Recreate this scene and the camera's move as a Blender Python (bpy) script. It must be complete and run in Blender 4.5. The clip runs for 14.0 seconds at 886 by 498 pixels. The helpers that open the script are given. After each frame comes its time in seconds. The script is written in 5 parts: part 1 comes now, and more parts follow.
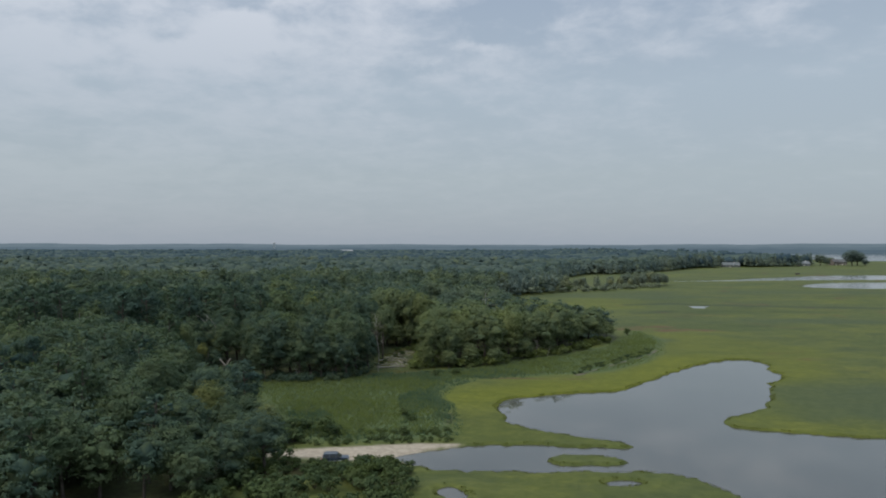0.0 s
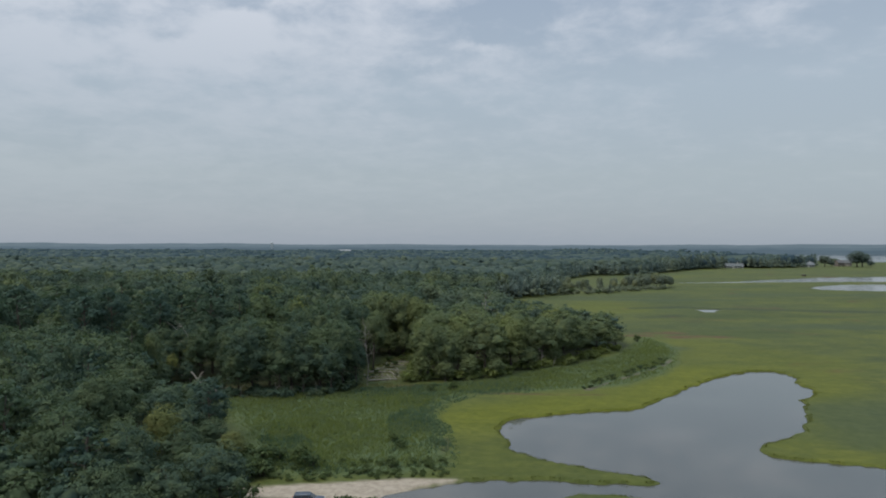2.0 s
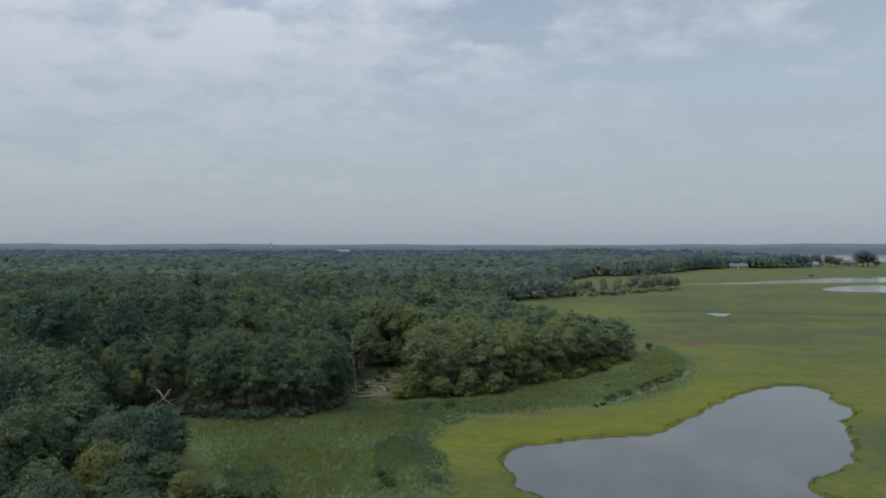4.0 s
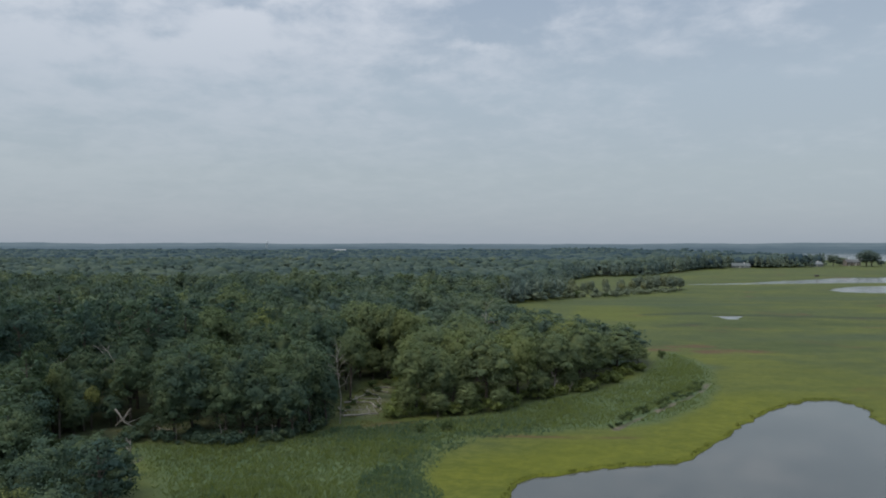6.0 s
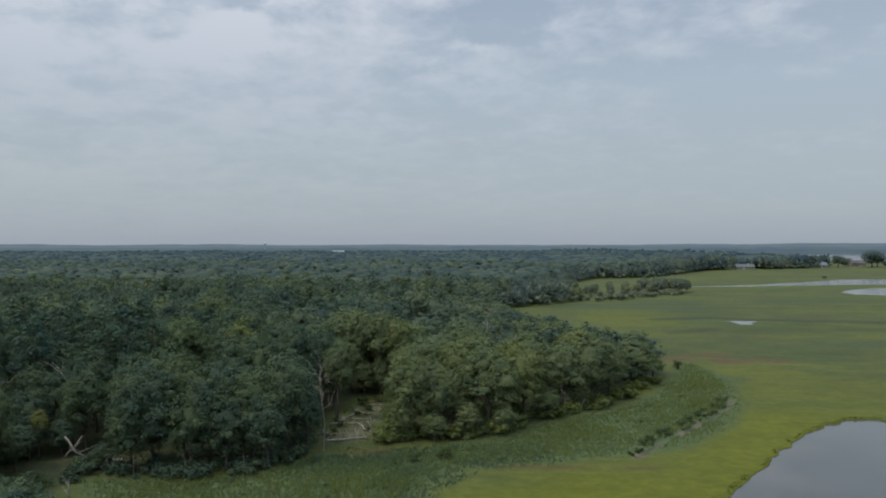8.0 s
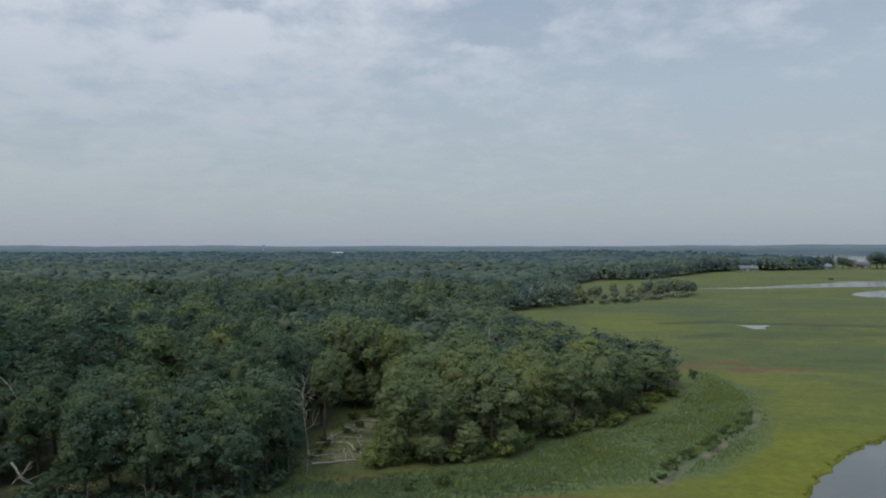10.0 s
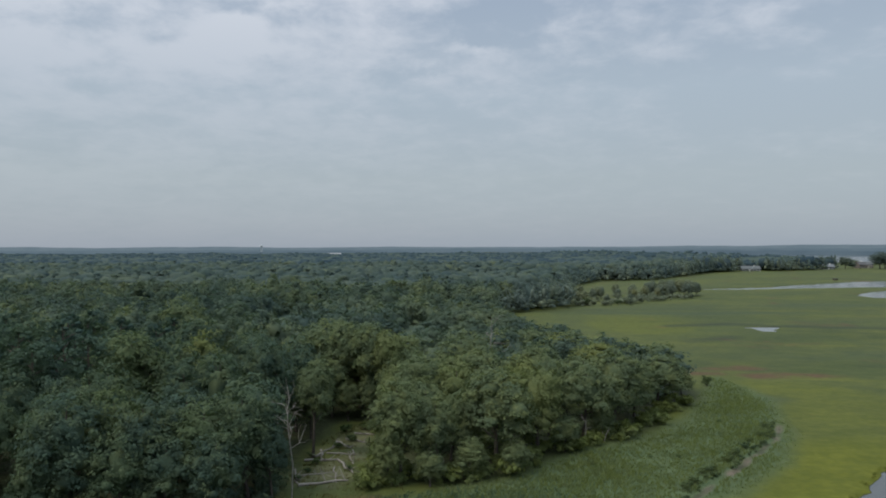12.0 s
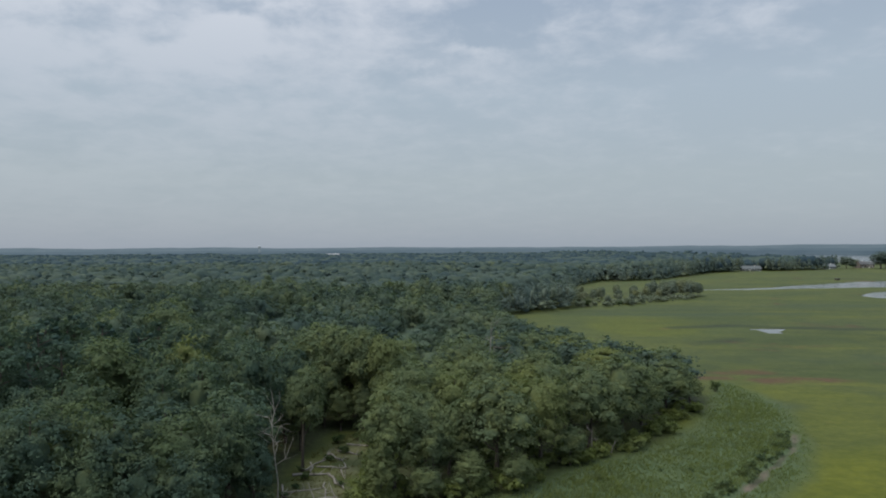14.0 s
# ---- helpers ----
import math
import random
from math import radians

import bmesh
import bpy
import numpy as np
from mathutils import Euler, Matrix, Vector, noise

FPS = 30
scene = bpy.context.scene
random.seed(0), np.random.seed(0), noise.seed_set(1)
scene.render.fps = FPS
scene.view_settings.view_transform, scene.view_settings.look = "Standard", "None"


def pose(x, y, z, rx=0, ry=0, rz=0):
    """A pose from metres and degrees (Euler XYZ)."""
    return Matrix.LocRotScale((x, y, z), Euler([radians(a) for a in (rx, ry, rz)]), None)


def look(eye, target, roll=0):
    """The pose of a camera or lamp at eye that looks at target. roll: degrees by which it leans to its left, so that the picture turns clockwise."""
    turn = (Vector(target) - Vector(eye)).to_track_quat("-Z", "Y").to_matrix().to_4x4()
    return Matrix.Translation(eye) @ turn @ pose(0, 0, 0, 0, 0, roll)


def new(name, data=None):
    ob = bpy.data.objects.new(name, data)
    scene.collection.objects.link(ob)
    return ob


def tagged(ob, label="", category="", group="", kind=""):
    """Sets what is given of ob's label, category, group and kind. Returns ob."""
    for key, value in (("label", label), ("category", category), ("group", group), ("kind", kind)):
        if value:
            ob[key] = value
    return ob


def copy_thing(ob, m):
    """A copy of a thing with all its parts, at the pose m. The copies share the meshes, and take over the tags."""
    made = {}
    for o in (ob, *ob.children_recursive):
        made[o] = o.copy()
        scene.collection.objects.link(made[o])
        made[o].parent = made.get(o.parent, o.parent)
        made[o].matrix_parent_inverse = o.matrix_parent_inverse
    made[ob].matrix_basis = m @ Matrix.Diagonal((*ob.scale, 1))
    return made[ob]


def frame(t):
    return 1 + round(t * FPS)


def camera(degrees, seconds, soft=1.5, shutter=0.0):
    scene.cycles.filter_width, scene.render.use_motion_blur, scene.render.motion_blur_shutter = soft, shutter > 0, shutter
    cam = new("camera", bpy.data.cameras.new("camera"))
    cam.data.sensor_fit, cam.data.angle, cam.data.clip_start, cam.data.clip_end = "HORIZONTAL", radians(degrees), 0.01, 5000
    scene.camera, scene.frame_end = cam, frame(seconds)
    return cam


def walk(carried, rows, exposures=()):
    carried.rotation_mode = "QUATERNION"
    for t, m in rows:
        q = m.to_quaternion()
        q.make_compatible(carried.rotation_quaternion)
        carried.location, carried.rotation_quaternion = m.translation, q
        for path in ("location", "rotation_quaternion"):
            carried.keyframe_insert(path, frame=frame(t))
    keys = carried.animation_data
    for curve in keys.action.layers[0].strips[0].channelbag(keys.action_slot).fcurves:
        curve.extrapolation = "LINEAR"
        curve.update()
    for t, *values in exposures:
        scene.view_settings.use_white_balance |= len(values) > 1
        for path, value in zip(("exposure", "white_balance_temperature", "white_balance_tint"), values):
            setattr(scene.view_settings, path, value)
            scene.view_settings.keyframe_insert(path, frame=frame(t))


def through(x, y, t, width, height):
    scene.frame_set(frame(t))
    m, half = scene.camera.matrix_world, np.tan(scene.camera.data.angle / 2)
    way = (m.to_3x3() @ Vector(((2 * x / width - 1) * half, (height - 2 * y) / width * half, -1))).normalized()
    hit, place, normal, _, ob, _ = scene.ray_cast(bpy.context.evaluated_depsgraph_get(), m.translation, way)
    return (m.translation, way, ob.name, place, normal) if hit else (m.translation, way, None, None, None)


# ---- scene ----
cam = camera(67.9, 14.0, soft=1.9)
PATH = [
    (0, (0.751, 4.918, 38.017), (0.665, 6.916, 37.999), -0.0),
    (0.5, (0.67, 9.237, 38.04), (0.585, 11.235, 38.021), -0.0),
    (1, (0.71, 13.73, 38.091), (0.626, 15.728, 38.072), -0.0),
    (1.5, (0.702, 18.597, 38.167), (0.617, 20.595, 38.147), 0.0),
    (2, (0.732, 23.054, 38.159), (0.649, 25.052, 38.141), 0.1),
    (2.5, (0.919, 27.31, 38.269), (0.835, 29.308, 38.25), 0.0),
    (3, (0.981, 31.871, 38.401), (0.897, 33.869, 38.383), 0.0),
    (5.5, (0.607, 53.821, 38.776), (0.531, 55.82, 38.756), -0.0),
    (6, (0.557, 58.154, 38.87), (0.482, 60.152, 38.849), -0.0),
    (6.5, (0.583, 62.643, 38.963), (0.508, 64.641, 38.942), -0.1),
    (7, (0.58, 66.952, 39.047), (0.506, 68.951, 39.027), -0.1),
    (7.5, (0.49, 70.937, 39.088), (0.416, 72.935, 39.068), -0.0),
    (8, (0.397, 74.659, 39.155), (0.324, 76.658, 39.137), -0.1),
    (10.5, (0.037, 91.37, 38.806), (-0.034, 93.369, 38.793), -0.1),
    (11, (-0.033, 94.027, 38.763), (-0.103, 96.026, 38.751), -0.2),
    (11.5, (-0.184, 96.501, 38.63), (-0.253, 98.5, 38.618), -0.2),
    (12, (-0.266, 98.681, 38.562), (-0.334, 100.679, 38.551), -0.2),
    (12.5, (-0.314, 100.766, 38.51), (-0.381, 102.765, 38.499), -0.3),
    (13, (-0.298, 102.628, 38.494), (-0.364, 104.627, 38.483), -0.2),
    (13.5, (-0.272, 104.32, 38.492), (-0.337, 106.319, 38.482), -0.3),
    (14, (-0.23, 105.816, 38.552), (-0.294, 107.815, 38.542), -0.3),
]
walk(cam, [(t, look(eye, target, roll)) for t, eye, target, roll in PATH])

# ---------------------------------------------------------------- sky and sun
SUN_EL, SUN_AZ = radians(54), radians(-128)      # azimuth from +y towards +x
world = bpy.data.worlds.new("overcast_sky")
scene.world = world
world.use_nodes = True
wt = world.node_tree
wt.nodes.clear()


def node(tree, kind, values=(), operation=None, data_type=None, blend_type=None):
    n = tree.nodes.new(kind)
    if operation:
        n.operation = operation
    if data_type:
        n.data_type = data_type
    if blend_type:
        n.blend_type = blend_type
    for k, v in dict(values).items():
        n.inputs[k].default_value = v
    return n


def ramp(tree, stops, interp="LINEAR"):
    n = tree.nodes.new("ShaderNodeValToRGB")
    n.color_ramp.interpolation = interp
    els = n.color_ramp.elements
    while len(els) < len(stops):
        els.new(0.5)
    for e, (p, c) in zip(els, stops):
        e.position = p
        e.color = (*c, 1) if len(c) == 3 else c
    return n


def build_sky():
    t = wt
    L = t.links.new
    out = node(t, "ShaderNodeOutputWorld")
    bg = node(t, "ShaderNodeBackground", {"Strength": 0.1})
    sky = node(t, "ShaderNodeTexSky")
    sky.sky_type, sky.sun_disc = "NISHITA", False
    sky.sun_elevation, sky.sun_rotation = SUN_EL, SUN_AZ
    sky.dust_density = 1.5
    coord = node(t, "ShaderNodeTexCoord")
    sep = node(t, "ShaderNodeSeparateXYZ")
    L(coord.outputs["Generated"], sep.inputs[0])
    # the cloud layer lies flat overhead: project the direction on it
    zc = node(t, "ShaderNodeMath", {1: 0.0}, operation="MAXIMUM")
    L(sep.outputs["Z"], zc.inputs[0])
    za = node(t, "ShaderNodeMath", {1: 0.22}, operation="ADD")
    L(zc.outputs[0], za.inputs[0])
    px = node(t, "ShaderNodeMath", operation="DIVIDE")
    L(sep.outputs["X"], px.inputs[0]); L(za.outputs[0], px.inputs[1])
    py = node(t, "ShaderNodeMath", operation="DIVIDE")
    L(sep.outputs["Y"], py.inputs[0]); L(za.outputs[0], py.inputs[1])
    comb = node(t, "ShaderNodeCombineXYZ", {"Z": CLOUD_SEED})
    L(px.outputs[0], comb.inputs["X"]); L(py.outputs[0], comb.inputs["Y"])
    n1 = node(t, "ShaderNodeTexNoise", {"Scale": 2.6, "Detail": 7.0, "Roughness": 0.58, "Distortion": 0.35})
    L(comb.outputs[0], n1.inputs["Vector"])
    n2 = node(t, "ShaderNodeTexNoise", {"Scale": 8.0, "Detail": 5.0, "Roughness": 0.6, "Distortion": 0.2})
    L(comb.outputs[0], n2.inputs["Vector"])
    mixn = node(t, "ShaderNodeMix", {0: 0.48})
    L(n1.outputs[0], mixn.inputs[2]); L(n2.outputs[0], mixn.inputs[3])
    cover = ramp(t, [(0.36, (0, 0, 0)), (0.66, (1, 1, 1))], "EASE")
    # the cloud thins out eastwards
    thin = node(t, "ShaderNodeMath", {1: -0.17}, operation="MULTIPLY")
    L(sep.outputs["X"], thin.inputs[0])
    calm = node(t, "ShaderNodeMath", {1: 0.85, 2: 0.05}, operation="MULTIPLY_ADD")
    L(mixn.outputs[0], calm.inputs[0])
    bias = node(t, "ShaderNodeMath", operation="ADD")
    L(calm.outputs[0], bias.inputs[0]); L(thin.outputs[0], bias.inputs[1])
    # the banks and gaps of the cloud over the marsh, with frayed edges
    north = node(t, "ShaderNodeMath", {1: 0.25}, operation="MAXIMUM")
    L(sep.outputs["Y"], north.inputs[0])
    along, above = node(t, "ShaderNodeMath", operation="DIVIDE"), node(t, "ShaderNodeMath", operation="DIVIDE")
    L(sep.outputs["X"], along.inputs[0]); L(north.outputs[0], along.inputs[1])
    L(sep.outputs["Z"], above.inputs[0]); L(north.outputs[0], above.inputs[1])
    place = node(t, "ShaderNodeCombineXYZ")
    L(along.outputs[0], place.inputs["X"]); L(above.outputs[0], place.inputs["Y"])
    fray = node(t, "ShaderNodeTexNoise", {"Scale": 9.0, "Detail": 5.0, "Roughness": 0.62})
    L(place.outputs[0], fray.inputs["Vector"])
    shift = node(t, "ShaderNodeVectorMath", {1: (0.17, 0.09, 0.0), 2: (-0.085, -0.045, 0.0)}, operation="MULTIPLY_ADD")
    L(fray.outputs["Color"], shift.inputs[0])
    frayed = node(t, "ShaderNodeVectorMath", operation="ADD")
    L(place.outputs[0], frayed.inputs[0]); L(shift.outputs[0], frayed.inputs[1])
    total = bias.outputs[0]
    for a, e, wide, tall, gain in CLOUDS:
        rel = node(t, "ShaderNodeVectorMath", {1: (1 / wide, 1 / tall, 0.0), 2: (-a / wide, -e / tall, 0.0)}, operation="MULTIPLY_ADD")
        L(frayed.outputs[0], rel.inputs[0])
        far = node(t, "ShaderNodeVectorMath", operation="LENGTH")
        L(rel.outputs[0], far.inputs[0])
        bump = node(t, "ShaderNodeMapRange", {1: 0.0, 2: 1.7, 3: gain, 4: 0.0})
        bump.interpolation_type = "SMOOTHSTEP"
        L(far.outputs["Value"], bump.inputs[0])
        add = node(t, "ShaderNodeMath", operation="ADD")
        L(total, add.inputs[0]); L(bump.outputs[0], add.inputs[1])
        total = add.outputs[0]
    L(total, cover.inputs[0])
    # thin veil low down, broken bright cloud higher up
    veil = ramp(t, SKY_VEIL)
    L(sep.outputs["Z"], veil.inputs[0])
    bright = ramp(t, SKY_CLOUD)
    L(sep.outputs["Z"], bright.inputs[0])
    mixc = node(t, "ShaderNodeMix", data_type="RGBA")
    L(cover.outputs[0], mixc.inputs[0])
    L(veil.outputs[0], mixc.inputs[6]); L(bright.outputs[0], mixc.inputs[7])
    scale = node(t, "ShaderNodeVectorMath", {1: (10, 10, 10)}, operation="MULTIPLY")
    L(mixc.outputs[2], scale.inputs[0])
    final = node(t, "ShaderNodeMix", {0: 0.86}, data_type="RGBA")
    L(sky.outputs[0], final.inputs[6]); L(scale.outputs[0], final.inputs[7])
    L(final.outputs[2], bg.inputs["Color"])
    L(bg.outputs[0], out.inputs["Surface"])


CLOUD_SEED = 3.7
# tangent of the bearing from north, slope, half width, half height, how much thicker (+) or thinner (-) the cloud is
CLOUDS = [(-0.659, 0.299, 0.077, 0.047, 0.085), (-0.375, 0.316, 0.064, 0.034, 0.153), (-0.466, 0.297, 0.047, 0.021, 0.102), (-0.161, 0.342, 0.129, 0.060, 0.085), (0.011, 0.297, 0.060, 0.012, 0.102), (0.106, 0.340, 0.064, 0.012, 0.102), (0.363, 0.351, 0.146, 0.034, 0.051), (-0.229, 0.256, 0.137, 0.052, 0.051), (0.054, 0.356, 0.069, 0.036, -0.130), (0.045, 0.314, 0.060, 0.012, -0.085), (-0.324, 0.357, 0.060, 0.017, -0.130), (-0.607, 0.359, 0.103, 0.021, -0.119), (-0.582, 0.260, 0.064, 0.019, -0.130), (-0.453, 0.325, 0.043, 0.014, -0.085), (-0.333, 0.292, 0.052, 0.012, -0.102), (-0.650, 0.166, 0.069, 0.039, -0.085), (-0.062, 0.256, 0.047, 0.008, -0.085), (0.346, 0.252, 0.112, 0.014, -0.068), (0.535, 0.213, 0.146, 0.030, -0.085)]
# linear colours by the sine of the elevation
SKY_VEIL = [(0.0, (0.35, 0.405, 0.475)), (0.10, (0.408, 0.468, 0.511)), (0.22, (0.428, 0.507, 0.579)), (0.36, (0.367, 0.448, 0.560)), (0.5, (0.80, 0.93, 1.09)), (1.0, (1.62, 1.87, 2.12))]
SKY_CLOUD = [(0.0, (0.365, 0.415, 0.485)), (0.10, (0.452, 0.508, 0.552)), (0.22, (0.540, 0.596, 0.664)), (0.36, (0.700, 0.742, 0.815)), (0.5, (1.15, 1.27, 1.38)), (1.0, (2.35, 2.62, 2.82))]
build_sky()

sun = new("sun", bpy.data.lights.new("sun", "SUN"))
sun.data.energy, sun.data.angle, sun.data.color = 2.0, radians(22), (1.0, 0.90, 0.72)
sun_from = Vector((math.sin(SUN_AZ) * math.cos(SUN_EL), math.cos(SUN_AZ) * math.cos(SUN_EL), math.sin(SUN_EL)))
sun.matrix_world = look(sun_from * 300, (0, 0, 0))

# ---------------------------------------------------------------- materials


def material(name):
    m = bpy.data.materials.new(name)
    m.use_nodes = True
    t = m.node_tree
    t.nodes.clear()
    out = node(t, "ShaderNodeOutputMaterial")
    return m, t, t.links.new, out


def position(t, scale=(1, 1, 1)):
    g = node(t, "ShaderNodeNewGeometry")
    mp = node(t, "ShaderNodeMapping", {"Scale": scale})
    t.links.new(g.outputs["Position"], mp.inputs["Vector"])
    return mp.outputs[0]


def noise_tex(t, vec, scale, detail=4.0, rough=0.55, distortion=0.0):
    n = node(t, "ShaderNodeTexNoise", {"Scale": scale, "Detail": detail, "Roughness": rough, "Distortion": distortion})
    t.links.new(vec, n.inputs["Vector"])
    return n.outputs[0]


def mix_rgb(t, fac, a, b, blend="MIX"):
    n = node(t, "ShaderNodeMix", data_type="RGBA", blend_type=blend)
    for i, v in ((0, fac), (6, a), (7, b)):
        if isinstance(v, (int, float)):
            n.inputs[i].default_value = v
        elif isinstance(v, tuple):
            n.inputs[i].default_value = (*v, 1)
        else:
            t.links.new(v, n.inputs[i])
    return n.outputs[2]


def span(t, value, lo, hi):
    n = node(t, "ShaderNodeMapRange", {1: lo, 2: hi})
    n.interpolation_type = "SMOOTHSTEP"
    t.links.new(value, n.inputs[0])
    return n.outputs[0]


def leaf_material(name, dark, mid, light, through=0.25, patch=0.0):
    """Foliage: hue by tree, tone by sprig, thin leaves that pass some light."""
    m, t, L, out = material(name)
    g = node(t, "ShaderNodeNewGeometry")
    oi = node(t, "ShaderNodeObjectInfo")
    tone = mix_rgb(t, g.outputs["Random Per Island"], dark, mid)
    by_tree = ramp(t, [(0.0, (0.86, 0.88, 0.92)), (0.45, (1.0, 1.0, 1.0)), (0.78, (1.16, 1.08, 0.86)), (1.0, (1.48, 1.26, 0.80))])
    L(oi.outputs["Random"], by_tree.inputs[0])
    tone = mix_rgb(t, 1.0, tone, by_tree.outputs[0], "MULTIPLY")
    big = noise_tex(t, position(t), 0.07 if patch else 0.35, 3.0)
    tone = mix_rgb(t, span(t, big, 0.42, 0.68), tone, light)
    if patch:
        stand = noise_tex(t, position(t), 0.014, 4.0, 0.6)
        own = node(t, "ShaderNodeAttribute")
        own.attribute_name = "tone"
        each = ramp(t, [(0.0, (0.80, 0.84, 0.90)), (0.5, (1.0, 1.0, 1.0)), (0.85, (1.18, 1.10, 0.90)), (1.0, (1.36, 1.22, 0.90))])
        L(own.outputs["Fac"], each.inputs[0])
        tone = mix_rgb(t, 1.0, tone, each.outputs[0], "MULTIPLY")
        tone = mix_rgb(t, span(t, stand, 0.42, 0.60), mix_rgb(t, 1.0, tone, (0.68, 0.76, 0.86), "MULTIPLY"), tone)
    d = node(t, "ShaderNodeBsdfPrincipled", {"Roughness": 0.75, "Specular IOR Level": 0.06})
    L(tone, d.inputs["Base Color"])
    tr = node(t, "ShaderNodeBsdfTranslucent")
    L(mix_rgb(t, 1.0, tone, (1.1, 1.2, 0.75), "MULTIPLY"), tr.inputs["Color"])
    mx = node(t, "ShaderNodeMixShader", {0: through})
    L(d.outputs[0], mx.inputs[1]); L(tr.outputs[0], mx.inputs[2])
    L(mx.outputs[0], out.inputs["Surface"])
    return m


def bark_material(name, a, b, rough=0.9):
    m, t, L, out = material(name)
    vec = position(t, (1, 1, 0.25))
    f = noise_tex(t, vec, 6.0, 5.0, 0.65)
    oi = node(t, "ShaderNodeObjectInfo")
    col = mix_rgb(t, span(t, f, 0.35, 0.68), a, b)
    col = mix_rgb(t, noise_tex(t, position(t), 0.6, 3.0), col, tuple(0.6 * c for c in a))
    d = node(t, "ShaderNodeBsdfPrincipled", {"Roughness": rough, "Specular IOR Level": 0.2})
    L(col, d.inputs["Base Color"])
    bump = node(t, "ShaderNodeBump", {"Strength": 0.6, "Distance": 0.03})
    L(f, bump.inputs["Height"]); L(bump.outputs[0], d.inputs["Normal"])
    L(d.outputs[0], out.inputs["Surface"])
    return m


def plain_material(name, color, rough=0.7, metal=0.0, grain=0.15, scale=3.0):
    m, t, L, out = material(name)
    f = noise_tex(t, position(t), scale, 5.0, 0.6)
    col = mix_rgb(t, span(t, f, 0.3, 0.7), tuple(c * (1 - grain) for c in color), tuple(min(1, c * (1 + grain)) for c in color))
    d = node(t, "ShaderNodeBsdfPrincipled", {"Roughness": rough, "Metallic": metal})
    L(col, d.inputs["Base Color"])
    L(d.outputs[0], out.inputs["Surface"])
    return m


def ground_material():
    """Salt meadow, reed bed, wood floor, sand and mud, laid out by the mesh's own cover attributes."""
    m, t, L, out = material("salt_meadow")
    at = node(t, "ShaderNodeAttribute")
    at.attribute_name = "cover"
    sep = node(t, "ShaderNodeSeparateColor")
    L(at.outputs["Color"], sep.inputs[0])
    reed, bare, wood = sep.outputs[0], sep.outputs[1], sep.outputs[2]
    lush = at.outputs["Alpha"]
    p = position(t)
    streaky = position(t, (0.8, 1.0, 1.0))
    wide = noise_tex(t, streaky, 0.016, 6.0, 0.62, 0.15)
    mid = noise_tex(t, streaky, 0.085, 6.0, 0.66)
    fine = noise_tex(t, p, 0.9, 6.0, 0.7)
    tiny = noise_tex(t, p, 5.0, 4.0, 0.7)
    meadow = mix_rgb(t, span(t, wide, 0.36, 0.64), MEADOW[0], MEADOW[1])
    meadow = mix_rgb(t, span(t, mid, 0.42, 0.70), meadow, MEADOW[2])
    brown = noise_tex(t, streaky, 0.035, 4.0, 0.6, 0.8)
    meadow = mix_rgb(t, span(t, brown, 0.60, 0.72), meadow, MEADOW[4])
    # long drifts of lighter and darker grass, laid by the tide
    drift = noise_tex(t, position(t, (0.26, 1.0, 1.0)), 0.040, 7.0, 0.66, 0.9)
    meadow = mix_rgb(t, span(t, drift, 0.36, 0.50), mix_rgb(t, 1.0, meadow, (0.82, 0.85, 0.86), "MULTIPLY"), meadow)
    meadow = mix_rgb(t, span(t, drift, 0.52, 0.66), meadow, mix_rgb(t, 1.0, meadow, (1.24, 1.17, 0.95), "MULTIPLY"))
    meadow = mix_rgb(t, lush, meadow, MEADOW[3])
    swath = noise_tex(t, position(t, (0.45, 1.0, 1.0)), 0.16, 5.0, 0.65, 0.6)
    meadow = mix_rgb(t, span(t, swath, 0.40, 0.60), mix_rgb(t, 1.0, meadow, (0.86, 0.89, 0.88), "MULTIPLY"), meadow)
    ta = node(t, "ShaderNodeAttribute")
    ta.attribute_name = "tint"
    ts = node(t, "ShaderNodeSeparateColor")
    L(ta.outputs["Color"], ts.inputs[0])
    patchy = node(t, "ShaderNodeMath", operation="MULTIPLY")
    L(ts.outputs[0], patchy.inputs[0]); L(span(t, mid, 0.30, 0.50), patchy.inputs[1])
    meadow = mix_rgb(t, patchy.outputs[0], meadow, MEADOW[4])
    meadow = mix_rgb(t, ts.outputs[1], meadow, (0.044, 0.059, 0.030))
    meadow = mix_rgb(t, ts.outputs[2], meadow, (0.026, 0.033, 0.020))
    clump = noise_tex(t, streaky, 0.45, 6.0, 0.7)
    meadow = mix_rgb(t, span(t, clump, 0.40, 0.62), mix_rgb(t, 1.0, meadow, (0.80, 0.84, 0.82), "MULTIPLY"), meadow)
    meadow = mix_rgb(t, span(t, fine, 0.35, 0.70), mix_rgb(t, 1.0, meadow, (0.82, 0.85, 0.80), "MULTIPLY"), meadow)
    reeds = mix_rgb(t, span(t, mid, 0.4, 0.62), REED[0], REED[1])
    reeds = mix_rgb(t, span(t, fine, 0.35, 0.75), mix_rgb(t, 1.0, reeds, (0.6, 0.65, 0.6), "MULTIPLY"), reeds)
    col = mix_rgb(t, reed, meadow, reeds)
    floor_c = mix_rgb(t, span(t, fine, 0.35, 0.7), (0.030, 0.034, 0.018), (0.048, 0.060, 0.026))
    col = mix_rgb(t, wood, col, floor_c)
    sand = mix_rgb(t, span(t, fine, 0.3, 0.7), (0.19, 0.160, 0.126), (0.28, 0.245, 0.20))
    col = mix_rgb(t, bare, col, sand)
    mud = mix_rgb(t, span(t, fine, 0.3, 0.7), (0.076, 0.064, 0.048), (0.128, 0.106, 0.080))
